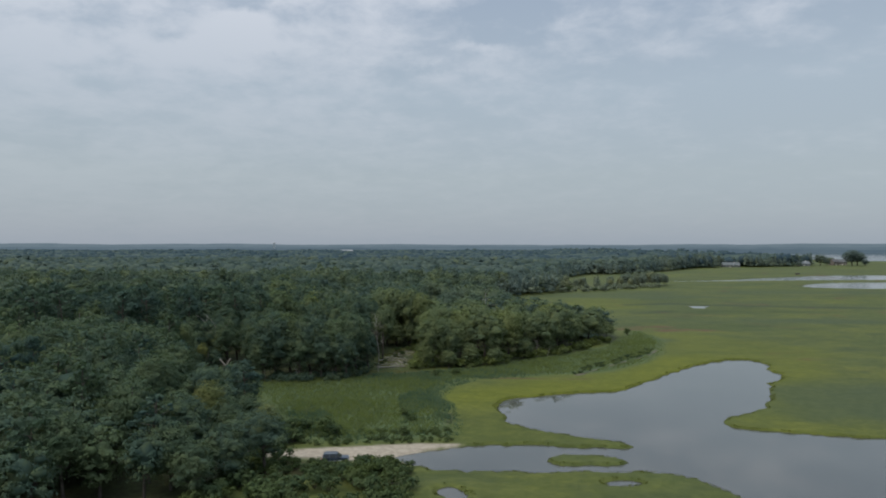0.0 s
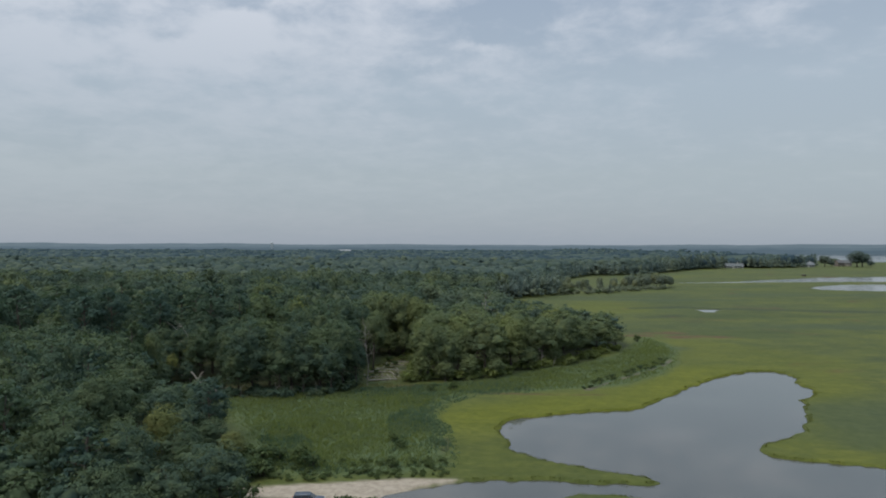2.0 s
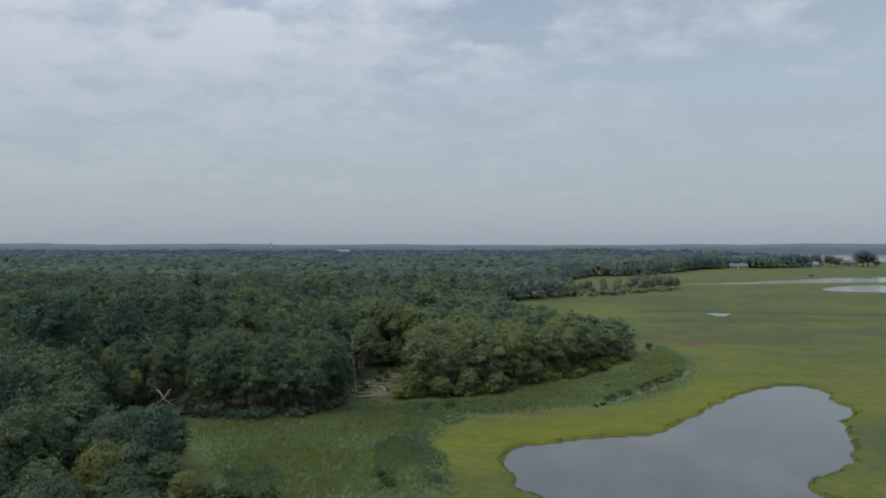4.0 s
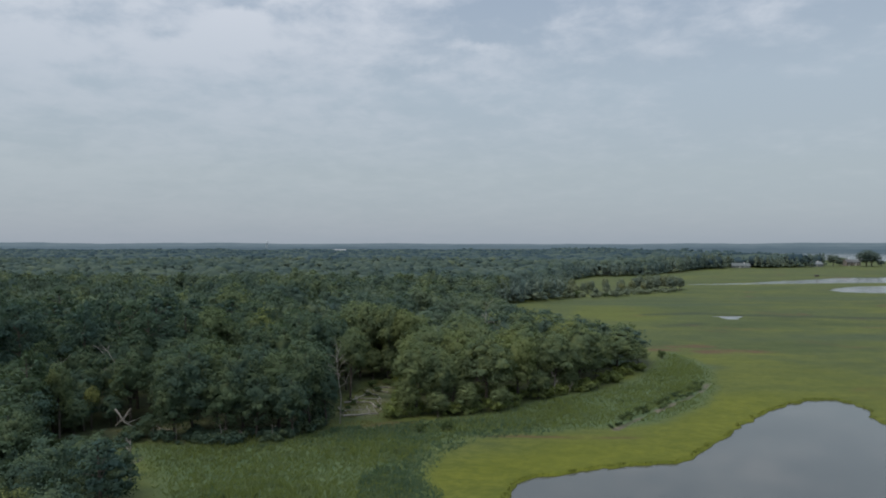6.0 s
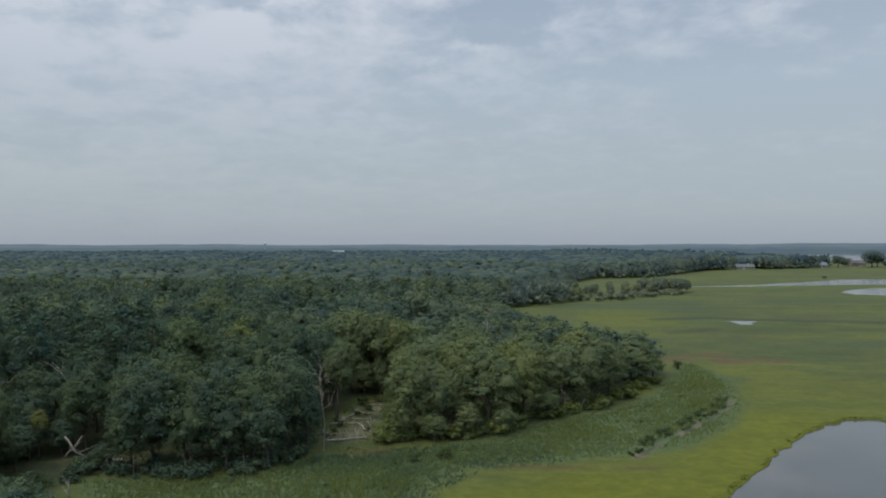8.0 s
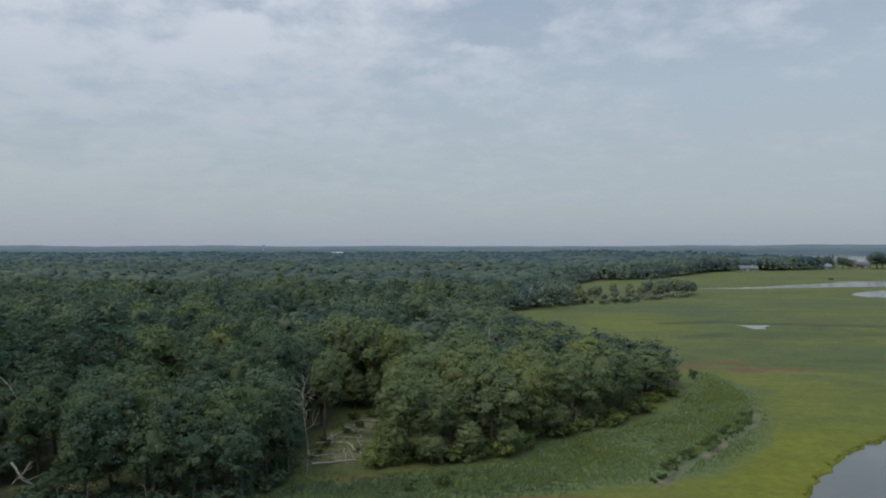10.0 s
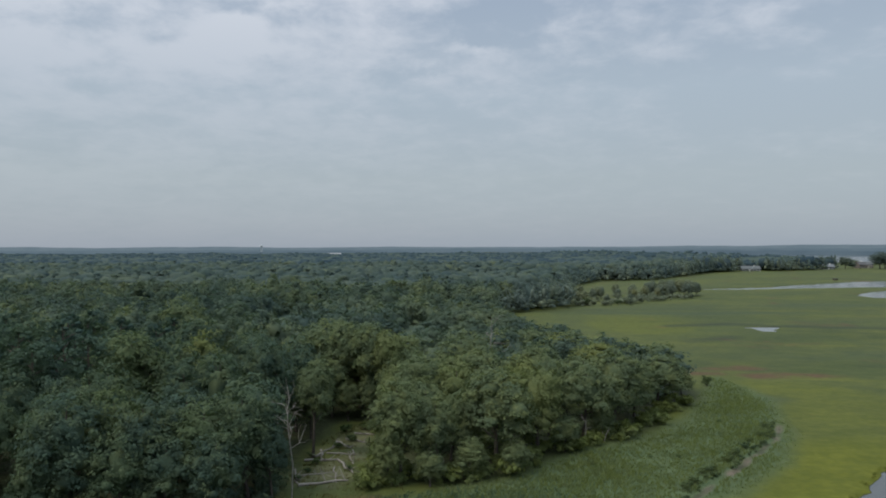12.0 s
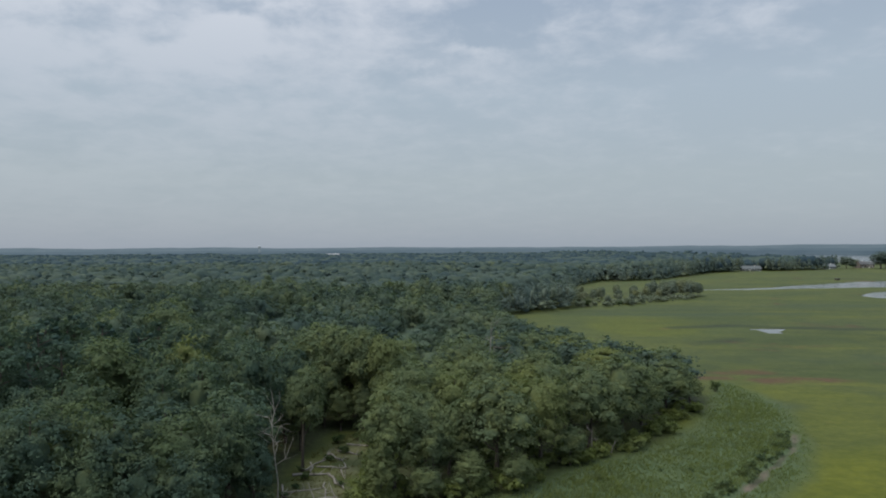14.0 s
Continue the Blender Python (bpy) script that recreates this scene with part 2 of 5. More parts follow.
    col = mix_rgb(t, ta.outputs["Alpha"], col, mud)
    # wet mud on the banks and under the water
    g = node(t, "ShaderNodeNewGeometry")
    sz = node(t, "ShaderNodeSeparateXYZ")
    L(g.outputs["Position"], sz.inputs[0])
    col = mix_rgb(t, span(t, sz.outputs["Z"], -0.05, -0.16), col, mix_rgb(t, bare, (0.030, 0.032, 0.019), (0.25, 0.22, 0.18)))
    d = node(t, "ShaderNodeBsdfPrincipled", {"Roughness": 0.85, "Specular IOR Level": 0.15})
    L(col, d.inputs["Base Color"])
    b1 = node(t, "ShaderNodeBump", {"Strength": 0.8, "Distance": 0.25})
    L(fine, b1.inputs["Height"])
    b2 = node(t, "ShaderNodeBump", {"Strength": 0.7, "Distance": 0.08})
    L(tiny, b2.inputs["Height"]); L(b1.outputs[0], b2.inputs["Normal"])
    L(b2.outputs[0], d.inputs["Normal"])
    L(d.outputs[0], out.inputs["Surface"])
    return m


def water_material():
    m, t, L, out = material("brackish_water")
    p = position(t, (0.5, 1.0, 1.0))
    d = node(t, "ShaderNodeBsdfPrincipled", {"Roughness": 0.02, "IOR": 1.58, "Base Color": (0.10, 0.105, 0.105, 1)})
    silt = noise_tex(t, position(t), 0.05, 4.0)
    L(mix_rgb(t, span(t, silt, 0.35, 0.7), WATER[0], WATER[1]), d.inputs["Base Color"])
    rip = noise_tex(t, p, 3.0, 3.0, 0.5)
    b = node(t, "ShaderNodeBump", {"Strength": 0.03, "Distance": 0.06})
    # the open water far out is ruffled by the wind, the sheltered pond is not
    g = node(t, "ShaderNodeNewGeometry")
    sy = node(t, "ShaderNodeSeparateXYZ")
    L(g.outputs["Position"], sy.inputs[0])
    wind = node(t, "ShaderNodeMapRange", {1: 300.0, 2: 620.0, 3: 0.002, 4: 0.6})
    L(sy.outputs["Y"], wind.inputs[0]); L(wind.outputs[0], b.inputs["Strength"])
    L(rip, b.inputs["Height"]); L(b.outputs[0], d.inputs["Normal"])
    L(d.outputs[0], out.inputs["Surface"])
    return m


MEADOW = [(0.062, 0.076, 0.024), (0.085, 0.093, 0.023), (0.056, 0.068, 0.025), (0.098, 0.104, 0.012), (0.086, 0.052, 0.029)]
REED = [(0.065, 0.094, 0.046), (0.081, 0.108, 0.052)]
WATER = [(0.054, 0.057, 0.054), (0.064, 0.067, 0.063)]
M_GROUND, M_WATER = ground_material(), water_material()
# oak green with its blue raised, a little haze painted in
M_OAK = leaf_material("oak_leaf", (0.045, 0.073, 0.058), (0.055, 0.086, 0.061), (0.083, 0.110, 0.060), 0.28)
# olive leaf, lightened well past the oak's to offset shade and haze
M_OLIVE_LIFTED = leaf_material("lifted_olive_leaf", (0.084, 0.114, 0.066), (0.097, 0.127, 0.069), (0.122, 0.146, 0.066), 0.28)
M_PINE = leaf_material("pine_needle", (0.036, 0.064, 0.056), (0.043, 0.072, 0.060), (0.056, 0.085, 0.060), 0.25)
M_SHRUB = leaf_material("shrub_leaf", (0.042, 0.066, 0.034), (0.054, 0.080, 0.038), (0.070, 0.094, 0.040), 0.3)
M_BRUSH = leaf_material("brush_leaf", (0.078, 0.110, 0.050), (0.092, 0.126, 0.056), (0.110, 0.138, 0.058), 0.3)
M_YELLOW = leaf_material("yellowing_leaf", (0.098, 0.116, 0.046), (0.126, 0.140, 0.050), (0.128, 0.136, 0.056))
# far woods: haze painted in as a bluer, greyer leaf
M_FAR_HAZED = leaf_material("hazed_far_leaf", (0.056, 0.080, 0.072), (0.062, 0.087, 0.075), (0.078, 0.102, 0.076), 0.25, 1.0)
# mixed leaf, also bluer than its own green to suggest haze
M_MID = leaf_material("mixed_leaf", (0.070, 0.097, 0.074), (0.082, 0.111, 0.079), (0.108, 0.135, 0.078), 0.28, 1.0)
# distant woods: bluer still, the haze put into the leaf colour
M_DISTANT_HAZED = leaf_material("hazed_distant_leaf", (0.048, 0.074, 0.084), (0.052, 0.079, 0.087), (0.062, 0.090, 0.088), 0.25, 1.0)
# grove leaf paled and greyed, the haze over it painted in
M_GROVE_HAZED = leaf_material("hazed_grove_leaf", (0.118, 0.148, 0.120), (0.126, 0.156, 0.123), (0.140, 0.166, 0.122), 0.25)
# far edge leaf lightened against its shaded face, with haze painted in
M_EDGE_LIFTED = leaf_material("lifted_thicket_leaf", (0.106, 0.138, 0.122), (0.114, 0.146, 0.125), (0.128, 0.158, 0.124), 0.25, 1.0)
M_TALL_REED = leaf_material("tall_reed_blade", (0.072, 0.112, 0.074), (0.082, 0.122, 0.080), (0.094, 0.132, 0.084), 0.4)
# shore trees by the houses: blue-grey haze painted into the leaf
M_HAZY = leaf_material("hazed_shore_leaf", (0.072, 0.100, 0.094), (0.078, 0.106, 0.096), (0.088, 0.114, 0.098), 0.25)
M_REED = leaf_material("reed_blade", (0.088, 0.124, 0.066), (0.101, 0.137, 0.071), (0.120, 0.150, 0.076), 0.4)
M_GRASS = leaf_material("cord_grass", (0.058, 0.072, 0.022), (0.072, 0.085, 0.024), (0.084, 0.094, 0.024), 0.3)
M_DRY = leaf_material("dry_grass", (0.085, 0.088, 0.046), (0.105, 0.104, 0.056), (0.125, 0.118, 0.064), 0.3)
M_BARK = bark_material("bark", (0.055, 0.047, 0.040), (0.13, 0.115, 0.10))
M_DEAD = bark_material("bleached_wood", (0.19, 0.175, 0.16), (0.36, 0.34, 0.31))

# ---------------------------------------------------------------- helpers of this scene


def link_mesh(name, verts, faces, mat, parent=None, label="", smooth=False):
    """One mesh object from arrays of corners and faces; faces of three or four."""
    me = bpy.data.meshes.new(name)
    verts = np.asarray(verts, dtype=np.float32)
    groups = faces if isinstance(faces, (list, tuple)) else [faces]
    groups = [np.asarray(f, dtype=np.int32) for f in groups if len(f)]
    loops = np.concatenate([f.ravel() for f in groups])
    sizes = np.concatenate([np.full(len(f), f.shape[1], dtype=np.int32) for f in groups])
    me.vertices.add(len(verts)); me.vertices.foreach_set("co", verts.ravel())
    me.loops.add(len(loops)); me.loops.foreach_set("vertex_index", loops)
    me.polygons.add(len(sizes))
    starts = np.concatenate([[0], np.cumsum(sizes)[:-1]]).astype(np.int32)
    me.polygons.foreach_set("loop_start", starts)
    me.update(calc_edges=True)
    if smooth:
        me.polygons.foreach_set("use_smooth", np.ones(len(sizes), dtype=bool))
    me.materials.append(mat)
    ob = new(name, me)
    if parent:
        ob.parent = parent
    if label:
        ob["label"] = label
    return ob


def part(name, bm, mat, parent, label=""):
    me = bpy.data.meshes.new(name)
    bm.to_mesh(me)
    bm.free()
    me.materials.append(mat)
    ob = new(name, me)
    ob.parent = parent
    if label:
        ob["label"] = label
    return ob


def hash2(ix, iy, seed):
    h = np.sin(ix * 127.1 + iy * 311.7 + seed * 74.7) * 43758.5453
    return h - np.floor(h)


def vnoise(x, y, seed=0):
    ix, iy = np.floor(x), np.floor(y)
    fx, fy = x - ix, y - iy
    fx, fy = fx * fx * (3 - 2 * fx), fy * fy * (3 - 2 * fy)
    a, b = hash2(ix, iy, seed), hash2(ix + 1, iy, seed)
    c, d = hash2(ix, iy + 1, seed), hash2(ix + 1, iy + 1, seed)
    return (a * (1 - fx) + b * fx) * (1 - fy) + (c * (1 - fx) + d * fx) * fy


def fbm(x, y, scale, octaves=3, seed=0):
    total, amp, norm = 0, 1.0, 0
    for o in range(octaves):
        total = total + amp * vnoise(x * scale, y * scale, seed + 13 * o)
        norm += amp
        amp, scale = amp * 0.5, scale * 2.1
    return total / norm * 2 - 1


def rounded(points, turns=2):
    """Corner cutting: a closed outline made smooth."""
    p = np.array(points, dtype=float)
    for _ in range(turns):
        q = np.roll(p, -1, axis=0)
        p = np.stack([0.75 * p + 0.25 * q, 0.25 * p + 0.75 * q], axis=1).reshape(-1, 2)
    return p


def signed_distance(x, y, poly):
    """Metres to a closed outline, negative inside."""
    best = np.full(x.shape, 1e12)
    inside = np.zeros(x.shape, dtype=bool)
    q = np.roll(poly, -1, axis=0)
    for (ax, ay), (bx, by) in zip(poly, q):
        dx, dy = bx - ax, by - ay
        u = np.clip(((x - ax) * dx + (y - ay) * dy) / (dx * dx + dy * dy + 1e-9), 0, 1)
        best = np.minimum(best, (x - ax - u * dx) ** 2 + (y - ay - u * dy) ** 2)
        if ay != by:
            inside ^= ((ay > y) != (by > y)) & (x < (bx - ax) * (y - ay) / (by - ay) + ax)
    return np.where(inside, -1, 1) * np.sqrt(best)


def line_distance(x, y, pts):
    best = np.full(x.shape, 1e12)
    for (ax, ay), (bx, by) in zip(pts[:-1], pts[1:]):
        dx, dy = bx - ax, by - ay
        u = np.clip(((x - ax) * dx + (y - ay) * dy) / (dx * dx + dy * dy), 0, 1)
        best = np.minimum(best, (x - ax - u * dx) ** 2 + (y - ay - u * dy) ** 2)
    return np.sqrt(best)


def step01(v, lo, hi):
    u = np.clip((v - lo) / (hi - lo), 0, 1)
    return u * u * (3 - 2 * u)


# ---------------------------------------------------------------- the plan
POND = rounded([(7, 152), (7, 161), (9, 166), (20, 170), (30, 174), (39, 175), (47, 185), (57, 197), (70, 212), (82, 222), (93, 223), (95, 214), (89, 206),
                (91, 199), (82, 186), (77, 175), (71, 163), (63, 154), (55, 149), (54, 143), (62, 140), (80, 136), (120, 130), (190, 118), (200, 60), (60, 60), (46, 98),
                (40, 106), (36, 114), (26, 115.5), (8, 114), (-4, 114), (-11, 118), (-13, 121.5), (-9, 124.5), (0, 128), (9, 129.5), (20, 129), (30, 127.5),
                (31, 130), (22, 135), (14, 138.5), (9, 144)], 1)
ISLAND = rounded([(13, 121), (18, 124), (25, 123), (29, 120), (23, 118), (16, 118)], 2)
CREEK = rounded([(196, 664), (196, 676), (260, 690), (330, 738), (405, 790), (520, 815), (700, 800), (700, 690), (520, 712), (400, 700), (300, 684), (240, 668)], 1)
CREEK_ARM = rounded([(284, 588), (330, 646), (380, 664), (470, 670), (520, 620), (420, 560), (320, 566)], 2)
BAY = rounded([(540, 2050), (790, 1530), (880, 1400), (1500, 1250), (3800, 1400), (3800, 3600), (1200, 3400), (560, 3000)], 1)
POOL = rounded([(129, 411), (139, 409), (149, 413), (141, 403), (134, 393), (131, 400)], 1)
POOLS = [rounded([(21, 110), (24, 111.6), (29, 110.6), (27, 108.8), (23, 108.4)], 2), rounded([(-5, 106), (-3, 108), (0, 106), (1, 103), (-3, 102)], 2), rounded([(126, 640), (150, 650), (170, 655), (150, 640)], 2)]
WOOD_NEAR = [(-1500, 40), (-120, 40), (-62, 70), (-44, 96), (-37, 108), (-34, 117), (-33, 128), (-37, 138), (-43, 146), (-49, 156), (-58, 164), (-64, 176), (-64, 182),
             (-46, 182), (-36, 185), (-31, 191), (-29, 196), (-30, 222), (-26, 239), (-20, 240), (-17.5, 222), (-17, 203), (2, 205), (15, 217), (25, 227),
             (31, 230), (40, 237), (46, 251), (56, 263), (59, 273), (53, 290), (42, 304), (32, 320), (26, 345), (21, 376), (19, 410), (18, 440)]
WOOD_FAR = [(22, 462), (32, 476), (46, 486), (62, 500), (68, 512), (68, 560), (74, 610), (88, 650), (105, 720), (135, 790), (205, 815), (330, 995),
            (395, 1045), (450, 1052), (505, 1075), (560, 1105), (575, 1150), (540, 1300), (470, 2100), (480, 4700), (-4700, 4700), (-4700, 40)]
WOOD = np.array(WOOD_NEAR + WOOD_FAR, dtype=float)
REED_EDGE = rounded([(-70, 184), (-60, 184), (-30, 194), (0, 206), (24, 228), (40, 238), (58, 272), (72, 300), (80, 272), (72, 242), (62, 218), (47, 201), (34, 194), (19, 190),
                     (4, 187), (-2, 180), (-5, 169), (-2, 154), (0, 142), (-1, 133), (-8, 128), (-36, 126), (-45, 150), (-66, 178)], 1)
SAND = rounded([(-44, 121.5), (-33, 124), (-24, 125.3), (-14, 127.5), (2, 129), (-6, 126), (-10.5, 122.5), (-9, 117), (-13, 117.5), (-20, 118), (-27, 119), (-36, 119.5)], 1)
DITCH = [(31, 195), (34, 199), (37.4, 202.9), (40.5, 207.5), (43.3, 209.6), (48.6, 215.4), (51, 219.5), (54.1, 221.5), (57.5, 227), (60.5, 229.5), (64.4, 237), (66.5, 241)]
LINES = [[(96, 412), (128, 421), (146, 411), (212, 399), (420, 372)], [(10, 466), (30, 478), (70, 488), (120, 492), (200, 490), (330, 480)], [(88, 362), (98, 366), (112, 376)]]
BROWN = [(92, 294, 16, 6), (82, 304, 14, 5), (70, 296, 10, 3), (-4, 146, 1.0, 5), (15, 189, 18, 1.2)]     # dead, rust-brown patches of grass: centre and reach
SCRUB = rounded([(64, 508), (90, 510), (118, 540), (168, 574), (172, 598), (150, 612), (118, 604), (90, 600), (70, 600)], 1)
DARK = [(74, 264, 8, 6), (112, 165, 44, 24), (170, 330, 60, 12), (130, 470, 80, 10), (260, 520, 120, 14)]
GLADE = rounded([(-29, 200), (-19, 202), (-18, 220), (-20, 239), (-25, 239), (-29, 222)], 1)
GLADE_E = rounded([(-8, 208), (-2, 208), (-1, 213), (-5, 214), (-9, 212)], 1)
KEEP_LOW = rounded([(-74, 191), (-58, 192), (-50, 172), (-54, 158), (-66, 164), (-73, 176)], 1)
GLADE_W = rounded([(-70, 188), (-65, 188), (-58, 189.5), (-58, 192), (-66, 192), (-70, 190.5)], 1)


def water_at(x, y):
    jag = 1.0 * fbm(x, y, 0.16, 3, 5) + 0.75 * fbm(x, y, 0.38, 2, 9) + 1.3 * fbm(x, y, 0.30, 2, 19) * step01(x, 70, 82)
    d = signed_distance(x, y, POND) + jag
    d = np.maximum(d, -(signed_distance(x, y, ISLAND) + 0.7 * jag))
    for p in POOLS:
        d = np.minimum(d, signed_distance(x, y, p) + 0.8 * jag)
    d = np.minimum(d, signed_distance(x, y, POOL) + jag)
    far = 3.0 * fbm(x, y, 0.02, 3, 6)
    for p in (CREEK, CREEK_ARM):
        d = np.minimum(d, signed_distance(x, y, p) + far)
    return np.minimum(d, signed_distance(x, y, BAY) + 12 * fbm(x, y, 0.006, 2, 8))


def wood_at(x, y):
    return signed_distance(x, y, WOOD) + 2.0 * fbm(x, y, 0.05, 2, 31)


def height_at(x, y):
    x, y = np.atleast_1d(np.asarray(x, dtype=float)), np.atleast_1d(np.asarray(y, dtype=float))
    w = water_at(x, y)
    z = np.clip(w * 0.8, -0.9, 0.22) + 0.06 * fbm(x, y, 0.35, 3, 2) * step01(w, 0, 2)
    z = z + 1.3 * step01(-wood_at(x, y), -4, 40)
    z = z - 0.33 * (1 - step01(line_distance(x, y, DITCH) + 0.8 * fbm(x, y, 0.3, 2, 4), 0.4, 1.3))
    return z


def ground_z(x, y):
    return float(height_at(x, y)[0])


def steps(*spans):
    """Grid lines from stretches of (start, end, step)."""
    out = []
    for a, b, s in spans:
        n = max(1, int(round((b - a) / s)))
        out.append(np.linspace(a, b, n, endpoint=False))
    return np.concatenate(out + [[spans[-1][1]]])


def build_ground():
    xs = steps((-4900, -1000, 260), (-1000, -300, 60), (-300, -66, 9), (-66, 98, 1.0), (98, 220, 3.2), (220, 620, 7), (620, 1400, 40), (1400, 4900, 260))
    ys = steps((-1500, 0, 120), (0, 97, 8), (97, 242, 1.0), (242, 300, 2.2), (300, 720, 4), (720, 1100, 10), (1100, 3000, 45), (3000, 4900, 200))
    X, Y = np.meshgrid(xs, ys)
    x, y = X.ravel(), Y.ravel()
    z = height_at(x, y)
    n, k = len(xs), len(ys)
    i = (np.arange(k - 1)[:, None] * n + np.arange(n - 1)[None, :]).ravel()
    ob = link_mesh("ground", np.stack([x, y, z], 1), np.stack([i, i + 1, i + n + 1, i + n], 1), M_GROUND, smooth=True)
    w, wd = water_at(x, y), wood_at(x, y)
    reed = 1 - step01(signed_distance(x, y, REED_EDGE) + 1.5 * fbm(x, y, 0.12, 3, 21), -7.0, 0.0)
    sand = 1 - step01(signed_distance(x, y, SAND) + 0.8 * fbm(x, y, 0.25, 3, 22), -0.6, 0.5)
    mud = 1 - step01(line_distance(x, y, DITCH) + 0.8 * fbm(x, y, 0.25, 2, 4), 0.2, 0.7)
    glade = 1 - step01(np.minimum(np.minimum(signed_distance(x, y, GLADE), signed_distance(x, y, GLADE_E)), signed_distance(x, y, GLADE_W)), -2, 1.5)
    wood = (1 - step01(wd + 22 * step01(y, 300, 420), -3, 2)) * (1 - 0.45 * glade)
    sand = np.maximum(sand, 0.22 * glade * step01(fbm(x, y, 0.25, 3, 41), -0.35, 0.4))
    lush = (1 - step01(w + 4 * fbm(x, y, 0.05, 2, 12), 6, 28)) * (0.35 * step01(y, 118, 138) + 0.65 * step01(y, 146, 168)) * (1 - step01(y, 225, 250)) * (1 - 0.45 * step01(x, 66, 100))
    lush = np.maximum(lush, 0.5 * step01(fbm(x, y, 0.012, 2, 77), 0.15, 0.5) * step01(y, 200, 240) * (1 - step01(y, 420, 560)))
    cover = np.stack([reed, sand, wood, lush * (1 - reed)], 1).astype(np.float32)
    brown = np.zeros_like(x)
    for cx, cy, rx, ry in BROWN:
        brown = np.maximum(brown, 1.0 - step01(np.hypot((x - cx) / rx, (y - cy) / ry) + 0.5 * fbm(x, y, 0.12, 3, 91), 0.5, 1.1))
    dark, lines = np.zeros_like(x), np.zeros_like(x)
    for pts, share in zip(LINES, (1.0, 0.4, 0.6)):
        lines = np.maximum(lines, share - share * step01(line_distance(x, y, pts) + 2.0 * fbm(x, y, 0.05, 2, 17), 0.8, 6.0))
    for cx, cy, rx, ry in DARK:
        dark = np.maximum(dark, 0.75 * (1 - step01(np.hypot((x - cx) / rx, (y - cy) / ry) + 0.6 * fbm(x, y, 0.04, 3, 93), 0.4, 1.3)))
    dark = np.maximum(dark, 0.28 * step01(fbm(x * 0.22, y, 0.030, 3, 55), 0.05, 0.45) * step01(y, 225, 270) * (1 - step01(y, 900, 1000)))
    tint = np.stack([brown, dark, 0.8 * lines, mud], 1).astype(np.float32)
    a = ob.data.attributes.new("tint", "FLOAT_COLOR", "POINT")
    a.data.foreach_set("color", tint.ravel())
    a = ob.data.attributes.new("cover", "FLOAT_COLOR", "POINT")
    a.data.foreach_set("color", cover.ravel())
    tagged(ob, "flat green salt marsh meadow with muddy creek banks and sandy track", "ground", kind="structure")


build_ground()
water = link_mesh("water", [(-60, -100, -0.16), (4600, -100, -0.16), (4600, 4600, -0.16), (-60, 4600, -0.16)], np.array([[0, 1, 2, 3]]), M_WATER)
tagged(water, "still grey brackish water mirroring an overcast sky", "water", kind="structure")


def build_backdrop():
    """Wooded ridges along the horizon, one behind another, in glowing colours that paint the haze."""
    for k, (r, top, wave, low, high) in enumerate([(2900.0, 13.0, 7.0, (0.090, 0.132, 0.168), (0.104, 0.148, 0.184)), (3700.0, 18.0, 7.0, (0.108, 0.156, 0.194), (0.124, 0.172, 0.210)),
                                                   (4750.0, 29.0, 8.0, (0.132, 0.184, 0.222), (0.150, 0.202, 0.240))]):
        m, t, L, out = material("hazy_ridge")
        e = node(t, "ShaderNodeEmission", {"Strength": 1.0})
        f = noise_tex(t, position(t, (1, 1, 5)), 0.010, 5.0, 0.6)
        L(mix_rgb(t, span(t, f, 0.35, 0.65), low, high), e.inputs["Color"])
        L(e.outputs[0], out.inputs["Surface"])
        a = np.radians(np.linspace(-75, 75, 1400))
        z = top + wave * fbm(a, a * 0, 12.0, 5, 3 + k) + (7 * np.exp(-((a + 0.62) / 0.2) ** 2) + 5 * np.exp(-((a - 0.5) / 0.12) ** 2) if k == 2 else 0)
        lo = np.stack([r * np.sin(a), r * np.cos(a), a * 0 - 3], 1)
        hi = np.stack([r * np.sin(a), r * np.cos(a), z], 1)
        i = np.arange(len(a) - 1)
        n = len(a)
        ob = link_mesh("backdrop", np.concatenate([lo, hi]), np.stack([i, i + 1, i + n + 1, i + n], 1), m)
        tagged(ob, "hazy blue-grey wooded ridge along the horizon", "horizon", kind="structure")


build_backdrop()

# ---------------------------------------------------------------- trees
rng = np.random.default_rng(11)


def tube(points, radii, sides=7):
    """A tapered round limb through the points; corners and quads."""
    p = np.asarray(points, dtype=float)
    d = np.gradient(p, axis=0)
    d /= np.linalg.norm(d, axis=1)[:, None] + 1e-9
    ref = np.where(np.abs(d[:, 2:3]) > 0.9, np.array([[1.0, 0, 0]]), np.array([[0, 0, 1.0]]))
    u = np.cross(d, ref); u /= np.linalg.norm(u, axis=1)[:, None]
    v = np.cross(d, u)
    a = np.linspace(0, 2 * np.pi, sides, endpoint=False)
    ring = u[:, None, :] * np.cos(a)[None, :, None] + v[:, None, :] * np.sin(a)[None, :, None]
    verts = (p[:, None, :] + ring * np.asarray(radii)[:, None, None]).reshape(-1, 3)
    n = len(p)
    i, j = np.meshgrid(np.arange(n - 1), np.arange(sides), indexing="ij")
    k = (j + 1) % sides
    faces = np.stack([i * sides + j, i * sides + k, (i + 1) * sides + k, (i + 1) * sides + j], -1).reshape(-1, 4)
    return verts, faces


def merge(pieces):
    verts, faces, base = [], [], 0
    for v, f in pieces:
        verts.append(v); faces.append(f + base); base += len(v)
    return np.concatenate(verts), np.concatenate(faces)


